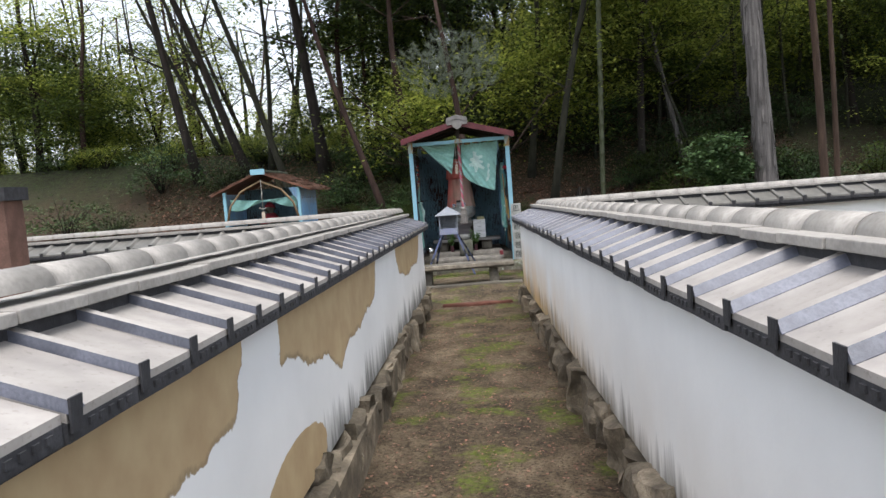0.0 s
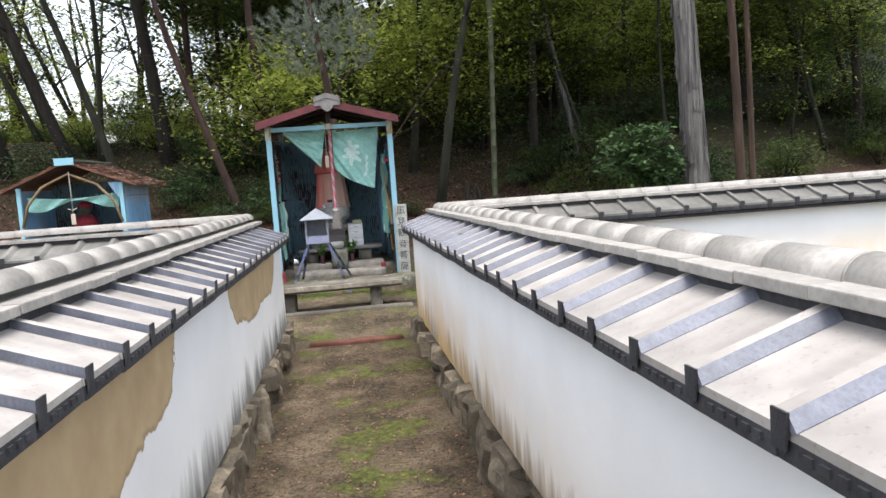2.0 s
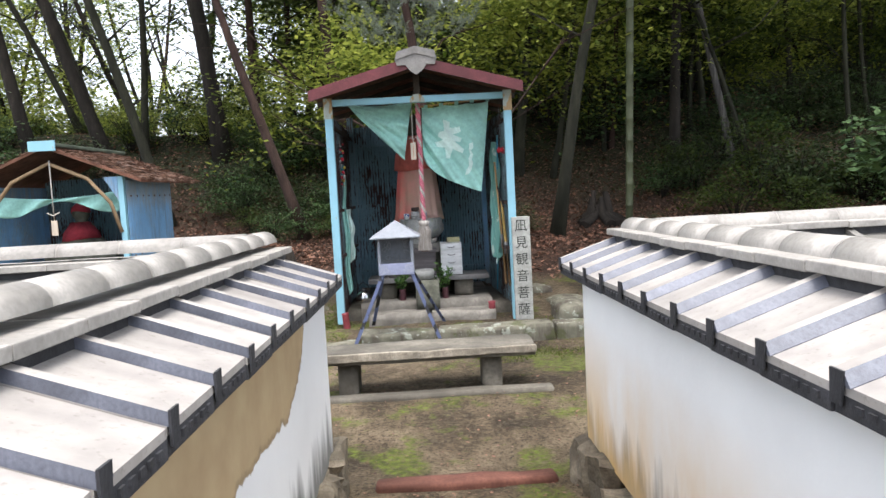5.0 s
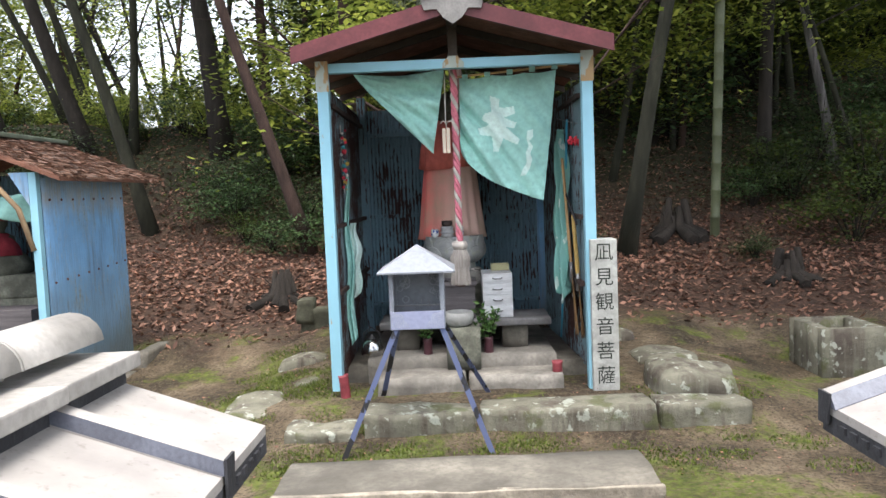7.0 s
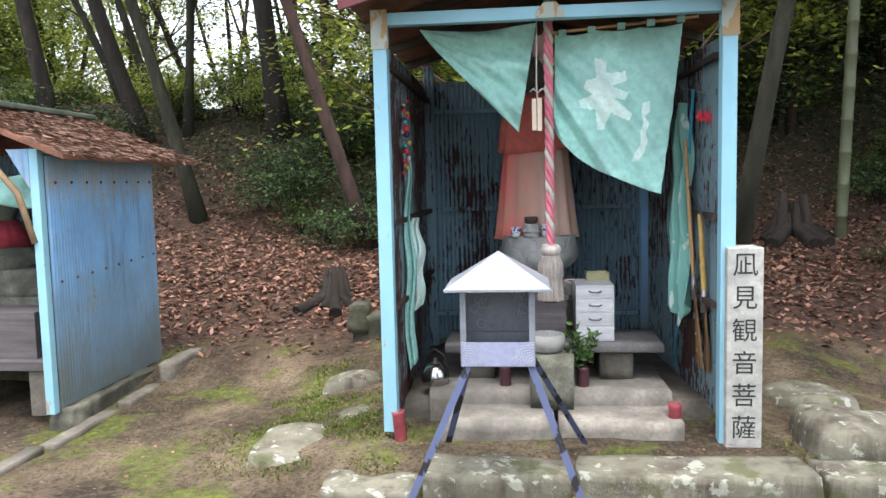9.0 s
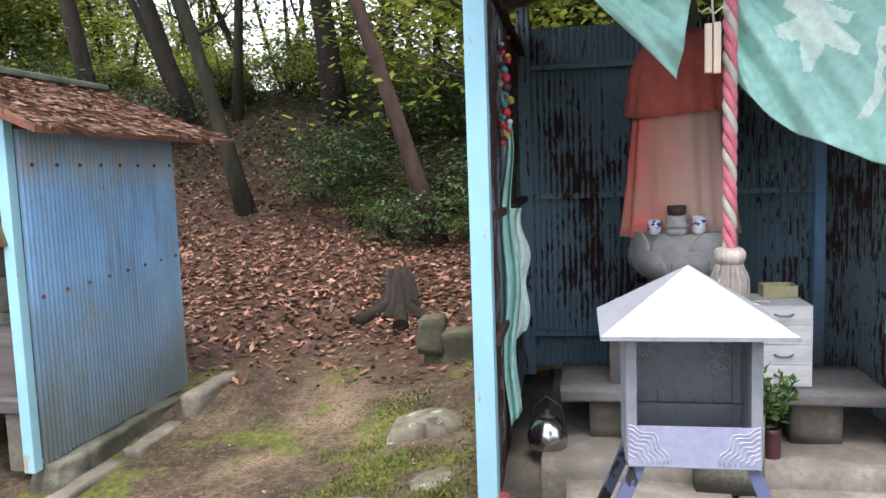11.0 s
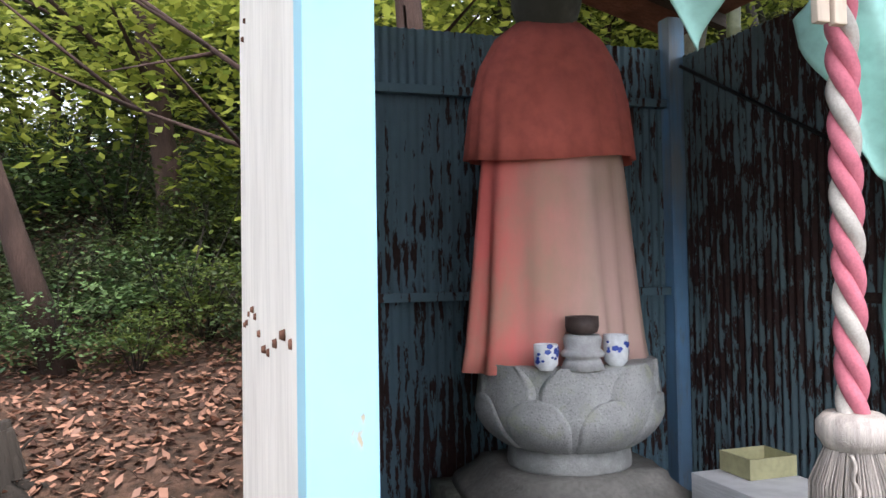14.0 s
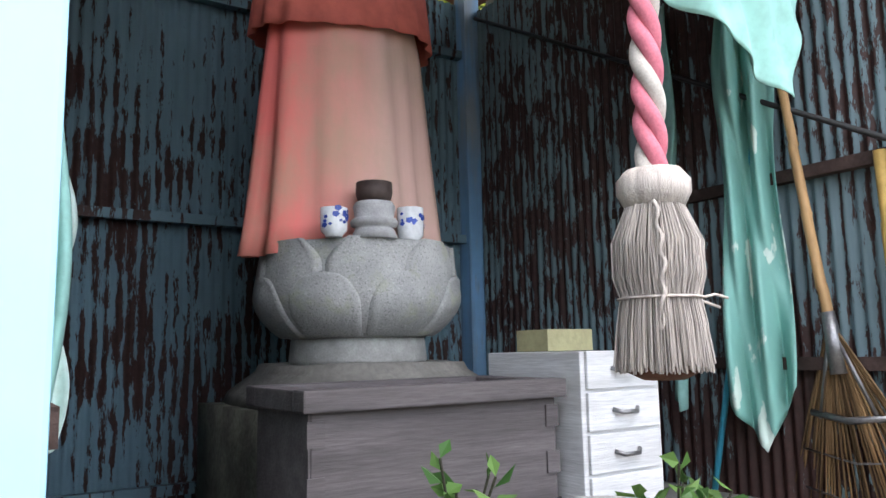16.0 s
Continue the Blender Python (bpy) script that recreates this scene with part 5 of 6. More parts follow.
def wall_flag(u, v):
    """A flag bunched on its pole, which falls to a point along the wall."""
    wide = 0.35 + 0.65 * smooth(0.0, 0.35, v) + 0.12 * math.sin(v * 9)
    q = 0.45 + (u - 0.5) * wide
    z = 2.02 - v * (1.17 + 0.13 * (1 - abs(2 * u - 1)) - 0.05 * u)
    fold = 0.022 * math.sin(u * 13 + v * 4) + 0.012 * math.sin(u * 23 - v * 11)
    return Vector((1.22 + 0.06 * q + fold, 15.22 - 0.13 * q + fold * 0.5, z))


f1 = hung_cloth("flag", wall_flag, 36, 60, FLAG, "long teal flag with bleached marks bunched on its pole", cat="flag")
strip_flag("flag", 1.27, 15.42, 0.85, 1.95, 0.14, TEAL_DK, "second teal flag hanging behind the first", 4, 0.0)
rods("flag_pole", [[(1.245, 15.36, 0.46), (1.27, 15.25, 1.03), (1.285, 15.05, 2.08)]], 0.008, plain("blue_plastic_pole", (0.05, 0.3, 0.42), 0.1, 8, 0.4), f1, "thin blue plastic pole")
strip_flag("flag", -0.305, 15.02, 0.55, 1.75, 0.07, TEAL_DK, "long teal flag hanging inside the shed wall", 7)
strip_flag("cloth", -0.29, 15.2, 0.85, 1.4, 0.12, DYE, "greyed white cloth hanging from the side rail", 3)


# ---- brooms ----
def broom(x0, y0, z0, x1, y1, z1, n, mat_h, label, spread=0.06, length=0.34, seed=0, rake=False, thick=0.011):
    t = thing("broom", (x0, y0, z0), label, "broom", "brooms leaning in the shed")
    a, b = Vector((x0, y0, z0)), Vector((x1, y1, z1))
    d = (b - a).normalized()
    s = a + d * length
    ln = (b - s).length
    bm = bmesh.new()
    pts, radii = [], []
    for k in range(int(ln / 0.17) + 1):
        for off, r in ((0.0, 1.13), (0.006, 1.0), (0.16, 0.97)):
            if k * 0.17 + off < ln:
                pts.append(s - d * 0.06 + d * (k * 0.17 + off) + Vector((0, 0.0025 * math.sin(k * 1.3), 0)))
                radii.append(thick * r * (1 - 0.25 * k * 0.17 / ln))
    tube(bm, pts, radii, 10)
    part("handle", bm, mat_h, t, "jointed bamboo handle")
    bm = bmesh.new()
    rnd = random.Random(seed)
    side = Vector((0.16, 1.0, 0)).normalized()
    for k in range(n):
        q = 2 * k / (n - 1) - 1 if rake else rnd.uniform(-1, 1)
        e = a + side * q * spread * 1.5 + Vector((rnd.uniform(-0.012, 0.012), 0, 0.05 * q * q + rnd.uniform(-0.01, 0.02)))
        w = 0.0034 if rake else 0.0022
        tube(bm, [s + side * q * 0.016, s.lerp(e, 0.45) + side * q * 0.012, e], [w, w * 0.9, w * 0.5], 4, False)
    part("bristle", bm, BROOM, t, kind="stuff")
    bm = bmesh.new()
    tube(bm, [s - d * 0.09, s + d * 0.05], [0.022 if rake else 0.026, 0.015], 12)
    part("binding", bm, HANDLE, t, "dull metal sleeve")
    if rake:
        for f, r in ((0.42, 0.008), (0.62, 0.0022), (0.82, 0.0022)):
            c = s.lerp(a, f)
            h = spread * 1.5 * f * 1.03
            rods("cross_wire", [[c - side * h + Vector((0, 0, 0.03 * f)), c - Vector((0.008, 0, 0)), c + side * h + Vector((0, 0, 0.03 * f))]], r, HANDLE, t, "dull metal cross wire")
        for q in (-1, 1):
            rods("brace", [[s + d * 0.02, s.lerp(a, 0.42) + side * q * spread * 0.5]], 0.006, HANDLE, t, "dull metal brace")


broom(1.305, 14.96, 0.56, 1.24, 15.1, 2.0, 46, BAMBOO_DRY, "bamboo rake with a wide fan of tines against the shed wall", 0.15, 0.46, 1, True, 0.0125)
broom(1.33, 14.86, 0.55, 1.278, 14.86, 1.47, 110, plain("yellow_bamboo", (0.5, 0.33, 0.1), 0.25, 12, 0.5), "short broom with a thick yellow bamboo handle", 0.06, 0.42, 2, False, 0.017)
# small hanging dolls' strings
gar = thing("bead_garland", (-0.31, 15.0, 2.05), "string of small coloured charms hanging on the shed wall", "garland")
rnd = random.Random(8)
CH = [plain("charm_" + n, c, 0.2, 30, 0.7) for n, c in (("red", (0.45, 0.03, 0.05)), ("white", (0.6, 0.58, 0.55)), ("teal", (0.05, 0.25, 0.28)), ("dark", (0.05, 0.04, 0.05)), ("gold", (0.4, 0.28, 0.06)))]
rods("cord", [[(-0.32, 14.98, 2.1), (-0.31, 14.98, 1.62)]], 0.002, CREAM, gar)
for i in range(26):
    bm = bmesh.new()
    r = rnd.uniform(0.006, 0.02)
    lathe(bm, (-0.3 + rnd.uniform(-0.018, 0.018), 14.97 + rnd.uniform(-0.02, 0.02), 2.06 - i * 0.0165), [(r * 0.4, -r), (r, -r * 0.3), (r * 0.9, r * 0.5), (r * 0.3, r)], 8)
    part("charm", bm, CH[rnd.randrange(5)], gar)
gar2 = thing("charm", (1.32, 14.9, 1.95), "red and white knotted charm hung on a wire by the post", "charm")
bm = bmesh.new()
for k in range(6):
    a = k * 1.05
    tube(bm, [(1.295, 14.86, 1.93), (1.295 + 0.035 * math.cos(a), 14.85, 1.92 + 0.03 * math.sin(a)), (1.295 + 0.03 * math.cos(a), 14.85, 1.88 + 0.004 * k)], [0.006, 0.012, 0.004], 6)
part("tassels", bm, RED, gar2, "red knotted threads")
rods("wire", [[(1.2, 14.95, 2.08), (1.37, 14.86, 2.02)], [(1.295, 14.88, 2.35), (1.295, 14.86, 1.95)]], 0.0018, HANDLE, gar2)

# ---- carved stone post ----
st = thing("stone_post", (1.42, 14.6, 0.25), "squared pale stone post carved with a column of characters", "post")
boxpart("shaft", (1.335, 1.508, 14.525, 14.69, 0.2, 1.255), plain("carved_granite", (0.4, 0.4, 0.37), 0.25, 22, 0.85, 0, 0.4), st, bevel=0.006)
for i, ch in enumerate("凪見観音菩薩"):
    cu = bpy.data.curves.new("carved_character", "FONT")
    cu.body, cu.size, cu.align_x, cu.align_y, cu.extrude = ch, 0.125, "CENTER", "CENTER", 0.0012
    o = new("carved_character", cu)
    o.matrix_basis = Matrix.Translation((1.42, 14.5245, 1.165 - i * 0.163)) @ pose(0, 0, 0, 90, 0, 0)
    o.data.materials.append(CARVED)
    o.parent = st
    o.matrix_parent_inverse = spot(st).inverted()

# ---- stone box on the right ----
well = thing("stone_trough", (3.2, 15.3, 0.1), "square green-grey stone trough with a thick rim", "trough")
for dims in ((3.09, 3.56, 15.05, 15.13), (3.09, 3.56, 15.52, 15.6), (3.09, 3.17, 15.13, 15.52), (3.48, 3.56, 15.13, 15.52)):
    bm = bmesh.new()
    rough_block(bm, *dims, 0.03, 0.5, 0.005, 2, 3, 7, 0.02)
    part("side_slab", bm, KERB, well)
boxpart("inner_floor", (3.16, 3.49, 15.12, 15.53, 0.05, 0.36), BLACK, well)

# ---- the second shed ----
hut = thing("side_shed", (-3.2, 15.7, 0.3), "blue corrugated-iron shed with a rusty needle-covered roof", "shed")
HX, HY0, HY1, HL = -2.5, 15.02, 16.33, -3.95
corrugated("right_sheet", (HX, HY0), (HX, HY1), 0.27, 1.82, BLUE_IRON, hut, "blue corrugated side wall with a mossy foot")
corrugated("left_sheet", (HL, HY0), (HL, HY1), 0.3, 1.82, BLUE_IRON, hut, "blue corrugated side wall")
corrugated("back_sheet", (HL, HY1), (HX, HY1), 0.3, 1.9, PEEL, hut, "dark corrugated back wall")
bm = bmesh.new()
for z, jit in ((1.66, 0.0), (1.05, 0.06)):
    for i in range(8):
        yy = HY0 + 0.08 + i * 0.168
        lathe(bm, (0, 0, 0), [(0.011, 0), (0.007, 0.008)], 8)
        for v in list(bm.verts)[-16:]:
            v.co = Vector((HX + 0.012 + v.co.z, yy + v.co.x, z + jit * (i / 7) + v.co.y))
part("bolts", bm, RUST, hut, "rusty bolt heads", kind="stuff")
post("front_post", HX - 0.03, HY0 - 0.03, 0.25, 1.86, 0.055, CYAN, hut, "pale blue front post")
post("front_post", HL + 0.03, HY0 - 0.03, 0.25, 1.86, 0.055, CYAN, hut, "pale blue front post")
rods("arched_brace", [[(HX - 0.05, HY0 - 0.06, 1.3), (HX - 0.14, HY0 - 0.06, 1.6), (HX - 0.35, HY0 - 0.06, 1.85), (-3.225, HY0 - 0.06, 2.02), (HL + 0.35, HY0 - 0.06, 1.85), (HL + 0.14, HY0 - 0.06, 1.6), (HL + 0.05, HY0 - 0.06, 1.3)]], 0.02, plain("bent_branch", (0.25, 0.17, 0.1), 0.3, 9), hut, "bent branch arch")
bm = bmesh.new()
prism(bm, [(HX - 0.06, HY0 - 0.056, 1.62), (HX - 0.06, HY0 - 0.056, 1.86), (HX - 0.2, HY0 - 0.056, 1.86)], (0, 0.006, 0))
part("gusset", bm, BLUE_IRON, hut, "blue three-cornered gusset plate")
HA, HZ, HE = -3.225, 2.2, 1.82
for x in (HX + 0.2, HL - 0.2):
    bm = bmesh.new()
    prism(bm, [(HA, 14.9, HZ), (x, 14.9, HE), (x, 14.9, HE - 0.03), (HA, 14.9, HZ - 0.03)], (0, 1.75, 0))
    part("roof_slope", bm, RUST, hut, "rusty iron roof thick with brown needles")
    bm = bmesh.new()
    rnd = random.Random(int(x * 10))
    for k in range(2600):
        u, y = rnd.random() ** 0.9, rnd.uniform(14.9, 16.66)
        p = Vector((HA, y, HZ)).lerp(Vector((x + (0.03 if x > HA else -0.03), y, HE)), u) + Vector((0, 0, 0.006))
        d = Vector(((1 if x > HA else -1) * rnd.uniform(0.4, 1), rnd.gauss(0, 0.3), -0.3 * rnd.uniform(0.2, 1.3))).normalized()
        blade(bm, p, d, rnd.uniform(0.05, 0.1), rnd, 0.12)
    part("needles", bm, NEEDLES, hut, "brown fallen needles", kind="stuff")
boxpart("ridge_cap", (HA - 0.12, HA + 0.12, 14.88, 16.66, HZ - 0.02, HZ + 0.02), plain("mossy_cap", (0.1, 0.12, 0.09), 0.4, 6), hut, "mossy green ridge cap", 0.01)
boxpart("gable_cap", (HA - 0.13, HA + 0.13, 14.85, 14.87, HZ - 0.06, HZ + 0.04), CYAN, hut, "pale blue cap end")
hung_cloth("curtain", lambda u, v: Vector((HL + 0.1 + 1.25 * u, HY0 + 0.05 + 0.02 * math.sin(u * 25 + v * 4), 1.72 - 0.05 * math.sin(math.pi * u) - v * (0.12 + 0.09 * math.sin(u * 7 + 1)) )), 60, 10, TEAL_DK, "crumpled teal curtain tied under the shed roof", cat="curtain")
bm = bmesh.new()
lathe(bm, (-3.3, 15.75, 0), [(0.25, 1.05), (0.27, 1.15), (0.15, 1.28), (0.13, 1.38), (0.06, 1.42), (0.09, 1.48), (0.09, 1.55), (0.04, 1.6)], 18)
part("statue", bm, LICHEN, label="small seated stone figure in the side shed", category="statue")
cloth_tube("bib", (-3.3, 15.72), [(0.2, 1.22, 1), (0.18, 1.3, 0.7), (0.1, 1.41, 0.2)], 0.05, DULL_RED, "faded red cotton bib on the seated figure", 3, 1.0)
cloth_tube("cap", (-3.3, 15.75), [(0.1, 1.52, 1), (0.095, 1.57, 0.5), (0.04, 1.62, 0.2)], 0.03, DULL_RED, "dull red knitted cap on the seated figure", 5, 1.0)
bm = bmesh.new()
rough_block(bm, -3.75, -2.6, 15.5, 16.1, 0.3, 0.9, 0.02, 3, 2, 5, 0.05)
rough_block(bm, -3.65, -2.85, 15.5, 16.0, 0.88, 1.08, 0.02, 3, 3, 5, 0.1)
part("pedestal", bm, LICHEN, label="stepped stone pedestal in the side shed", category="pedestal")
boxpart("offering_box", (-3.25, -2.72, 15.15, 15.45, 0.55, 0.85), BOXWOOD, label="small dark offering box in the side shed", category="box", bevel=0.004)
boxpart("bench", (-3.5, -2.6, 15.08, 15.48, 0.49, 0.55), BOXWOOD, label="low timber bench carrying the offering box", category="bench", bevel=0.004)
for x in (-3.4, -2.7):
    boxpart("trestle", (x - 0.05, x + 0.05, 15.1, 15.45, 0.2, 0.49), CONCRETE, label="squared stone support under the bench", category="block")
tg = thing("wooden_tag", (-3.2, 14.95, 1.6), "pale wooden prayer tag on a white cord", "tag")
boxpart("board", (-3.235, -3.175, 14.93, 14.945, 1.3, 1.45), WOODTAG, tg, bevel=0.003)
rods("cord", [[(-3.205, 14.94, 1.45), (-3.205, 14.94, 2.05)], [(-3.27, 14.93, 1.53), (-3.205, 14.93, 1.5), (-3.14, 14.93, 1.53)]], 0.006, CREAM, tg, "white cord with a bow")
for y0, y1, xa, up in ((13.9, 14.65, -2.42, 0.03), (14.68, 15.4, -2.38, 0.03), (15.43, 15.9, -2.33, 0.025), (15.92, 16.48, -2.27, 0.07)):
    bm = bmesh.new()
    h0 = hill(-2.3, (y0 + y1) / 2)
    rough_block(bm, xa - 0.045, xa + 0.05, y0, y1, h0 - 0.12, h0 + up, 0.012, 5, int(y0 * 10), 7, 0.03)
    part("edging_stone", bm, CONCRETE, label="narrow flat edging stone beside the blue shed", category="kerb stone", group="edging stones")
bm = bmesh.new()
rough_block(bm, -2.58, -2.43, 15.0, 16.36, 0.05, 0.265, 0.03, 9, 31, 9, 0.05)
part("footing", bm, LICHEN, hut, "mossy concrete footing under the side wall")

# pillar beyond the left enclosure
pil = thing("gate_pillar", (-4.55, 9.5, 0.0), "reddish square pillar with a dark cap", "pillar")
boxpart("shaft", (-4.75, -4.5, 9.3, 9.65, 0, 1.85), plain("brown_post", (0.16, 0.09, 0.07), 0.3, 6), pil)
boxpart("cap", (-4.8, -4.45, 9.25, 9.7, 1.85, 2.0), TILE_EDGE, pil)

# small things on the tiles
bm = bmesh.new()
rough_block(bm, 1.33, 1.52, 8.3, 8.4, 1.215, 1.26, 0.01, 2, 5, 9, 0.1)
part("tile_fragment", bm, CONCRETE, label="broken piece of tile lying on the wall coping", category="tile").matrix_basis = Matrix.Identity(4)

# half-buried edging across the path
bm = bmesh.new()
rough_block(bm, 0.16, 1.12, 11.02, 11.14, -0.03, 0.075, 0.012, 4, 4, 8, 0.1)
part("path_edging", bm, plain("red_clay_edging", (0.13, 0.055, 0.04), 0.4, 7, 0.9), label="half-buried reddish clay edging across the path", category="edging")
bm = bmesh.new()
rough_block(bm, -0.3, 1.35, 12.4, 12.52, 0.0, 0.16, 0.012, 5, 6, 8, 0.06)
part("low_step", bm, CONCRETE, label="low worn concrete step under the bench", category="step")

# bits of white crockery beside the shed
for x, y, s in ((-0.9, 16.95, 0.03), (-0.62, 16.95, 0.035)):
    bm = bmesh.new()
    rough_block(bm, x - s, x + s, y - s * 0.6, y + s * 0.6, hill(x, y) + 0.02, hill(x, y) + 0.14, 0.012, 2, 3, 20, 0.2)
    part("crockery_shard", bm, PORCELAIN, label="broken piece of white crockery lying in the leaves", category="crockery", group="crockery shards")


# ---- the wood on the hillside ----
def trunk(name, x, y, height, r, lean, mat_, label, cat="tree", bend=0.3, seed=0, crown=None, crown_z=None, limbs=5, scale=1.0, group="", r_top=0.35):
    """A tree: a tapered trunk with limbs, and a crown of leaves."""
    rnd = random.Random(seed * 7 + 1)
    z0 = hill(x, y) - 0.15
    t = thing("tree", (x, y, z0 + 0.15), label, cat, group)
    pts, radii = [], []
    for i in range(9):
        f = i / 8
        pts.append(Vector((x + lean[0] * f * height + bend * math.sin(f * 5 + seed) * 0.3 * f, y + lean[1] * f * height + bend * math.cos(f * 4 + seed) * 0.3 * f, z0 + f * height)))
        radii.append(r * (1 - (1 - r_top) * f) * (1.35 if i == 0 else 1))
    bm = bmesh.new()
    tube(bm, pts, radii, 10)
    for k in range(limbs):
        f = rnd.uniform(0.3, 0.95)
        p = pts[int(f * 8)]
        a = rnd.uniform(0, 6.28)
        ln = rnd.uniform(0.8, 2.0) * (1.2 - f * 0.4)
        q = p + Vector((math.cos(a) * ln * 0.5, math.sin(a) * ln * 0.5, ln * rnd.uniform(0.15, 0.4)))
        e = p + Vector((math.cos(a) * ln, math.sin(a) * ln, ln * rnd.uniform(0.3, 0.9)))
        tube(bm, [p, q, e], [radii[int(f * 8)] * 0.3, radii[int(f * 8)] * 0.18, 0.006], 5)
        for w in range(3):
            b = a + rnd.uniform(-1.0, 1.0)
            o = q.lerp(e, rnd.random())
            tube(bm, [o, o + Vector((math.cos(b), math.sin(b), rnd.uniform(0, 0.6))) * ln * 0.5], [0.012, 0.003], 4)
    part("trunk", bm, mat_, t)
    if crown:
        ob = new("crown", crown)
        ob.parent = t
        ob.matrix_parent_inverse = spot(t).inverted()
        c = pts[-1] if crown_z is None else pts[0] + Vector((lean[0] * crown_z, lean[1] * crown_z, crown_z))
        ob.matrix_basis = Matrix.Translation(c) @ pose(0, 0, 0, 0, 0, rnd.uniform(0, 360)) @ Matrix.Scale(scale, 4)
    return t


def crown_mesh(seed, n, size, rx, rz, mat_, clumps=36, flat=0.26, reach=(0.28, 0.8)):
    """Leaves in flat, uneven sprays with gaps between, as one mesh."""
    rnd = random.Random(seed)
    verts, faces = [], []
    for c in range(clumps):
        d = Vector((rnd.gauss(0, 1), rnd.gauss(0, 1), rnd.gauss(0, 1))).normalized() * rnd.random() ** 0.45
        o = Vector((d.x * rx, d.y * rx, d.z * rz))
        cr = rnd.uniform(*reach)
        sx, sy = rnd.gauss(0, 0.25), rnd.gauss(0, 0.25)
        for k in range(n // clumps):
            dx, dy = rnd.gauss(0, cr), rnd.gauss(0, cr)
            p = o + Vector((dx, dy, dx * sx + dy * sy - 0.12 * (dx * dx + dy * dy) + rnd.gauss(0, cr * flat)))
            s = size * rnd.uniform(0.6, 1.4)
            a = rnd.uniform(0, 6.28)
            d1 = Vector((math.cos(a), math.sin(a), rnd.gauss(-0.1, 0.4))).normalized() * s
            d2 = Vector((-math.sin(a), math.cos(a), rnd.gauss(0, 0.4))).normalized() * s * 0.3
            i = len(verts)
            verts += [p, p + d1 * 0.5 + d2, p + d1, p + d1 * 0.5 - d2]
            faces.append((i, i + 1, i + 2, i + 3))
    me = bpy.data.meshes.new("crown")
    me.from_pydata(verts, [], faces)
    me.materials.append(mat_)
    return me


def needle_mesh(seed, tufts, rx, rz):
    """Pine twigs: tufts of long needles that fan from their tips."""
    rnd = random.Random(seed)
    verts, faces = [], []
    for c in range(tufts):
        d = Vector((rnd.gauss(0, 1), rnd.gauss(0, 1), rnd.gauss(0, 1))).normalized() * rnd.random() ** 0.4
        o = Vector((d.x * rx, d.y * rx, d.z * rz))
        up = Vector((d.x * 0.6 + rnd.gauss(0, 0.3), d.y * 0.6 + rnd.gauss(0, 0.3), 0.4)).normalized()
        for k in range(42):
            v = (up + Vector((rnd.gauss(0, 0.6), rnd.gauss(0, 0.6), rnd.gauss(0, 0.6)))).normalized() * rnd.uniform(0.09, 0.15)
            w = v.cross(Vector((rnd.gauss(0, 1), rnd.gauss(0, 1), rnd.gauss(0, 1)))).normalized() * 0.0028
            p = o + up * rnd.uniform(-0.07, 0.05)
            i = len(verts)
            verts += [p - w, p + w, p + v]
            faces.append((i, i + 1, i + 2))
    me = bpy.data.meshes.new("crown")
    me.from_pydata(verts, [], faces)
    me.materials.append(LEAF_P)
    return me


CROWNS = [crown_mesh(1, 8000, 0.125, 2.5, 2.0, LEAF_A), crown_mesh(2, 8000, 0.12, 2.5, 2.3, LEAF_B), crown_mesh(3, 8000, 0.135, 2.6, 2.1, LEAF_C), crown_mesh(4, 7000, 0.115, 2.4, 1.7, LEAF_B, 30)]
AIRY = crown_mesh(5, 3600, 0.1, 2.6, 2.4, LEAF_B, 34)
SPRAY = crown_mesh(6, 4500, 0.085, 2.4, 2.0, LEAF_A, 34)
PINE = needle_mesh(9, 320, 1.15, 0.75)
BUSH = [crown_mesh(21, 2600, 0.055, 0.55, 0.4, LEAF_C, 16, 0.3, (0.12, 0.3)), crown_mesh(22, 1700, 0.055, 0.65, 0.4, LEAF_B, 16, 0.25, (0.12, 0.3)), crown_mesh(23, 1900, 0.055, 0.65, 0.38, LEAF_A, 16, 0.25, (0.12, 0.3)), crown_mesh(24, 1700, 0.055, 0.65, 0.36, LEAF_M, 14, 0.22, (0.12, 0.28))]
EVERGREEN = crown_mesh(25, 4200, 0.075, 0.5, 0.42, LEAF_M, 44, 0.3, (0.06, 0.14))

trunk("tree", -3.75, 20.1, 8.5, 0.095, (-0.27, 0.0), BARK_MOSS, "slim leaning tree with green-tinged bark on the leafy slope", bend=0.5, seed=1, crown=AIRY, limbs=7)
trunk("tree", -3.45, 22.6, 10, 0.17, (-0.1, 0.02), BARK, "dark straight tree trunk at the crest of the slope", seed=2, crown=CROWNS[0], limbs=6)
trunk("tree", -1.34, 19.2, 8, 0.085, (-0.3, 0.03), BARK_RED, "thin reddish leaning tree behind the shed", bend=0.4, seed=3, crown=CROWNS[0], limbs=2)
trunk("tree", -6.95, 22.2, 9, 0.14, (-0.2, 0.0), BARK, "dark leaning tree trunk above the side shed", bend=0.4, seed=11, crown=AIRY, limbs=6)
trunk("tree", -5.5, 22.3, 9, 0.14, (-0.34, 0.0), BARK, "strongly leaning dark tree above the side shed", bend=0.5, seed=12, crown=AIRY, limbs=7)
trunk("tree", -5.1, 22.8, 8, 0.08, (0.05, 0.0), BARK_MOSS, "slim dark tree beside a leaning trunk", bend=0.6, seed=13, crown=AIRY, limbs=6)
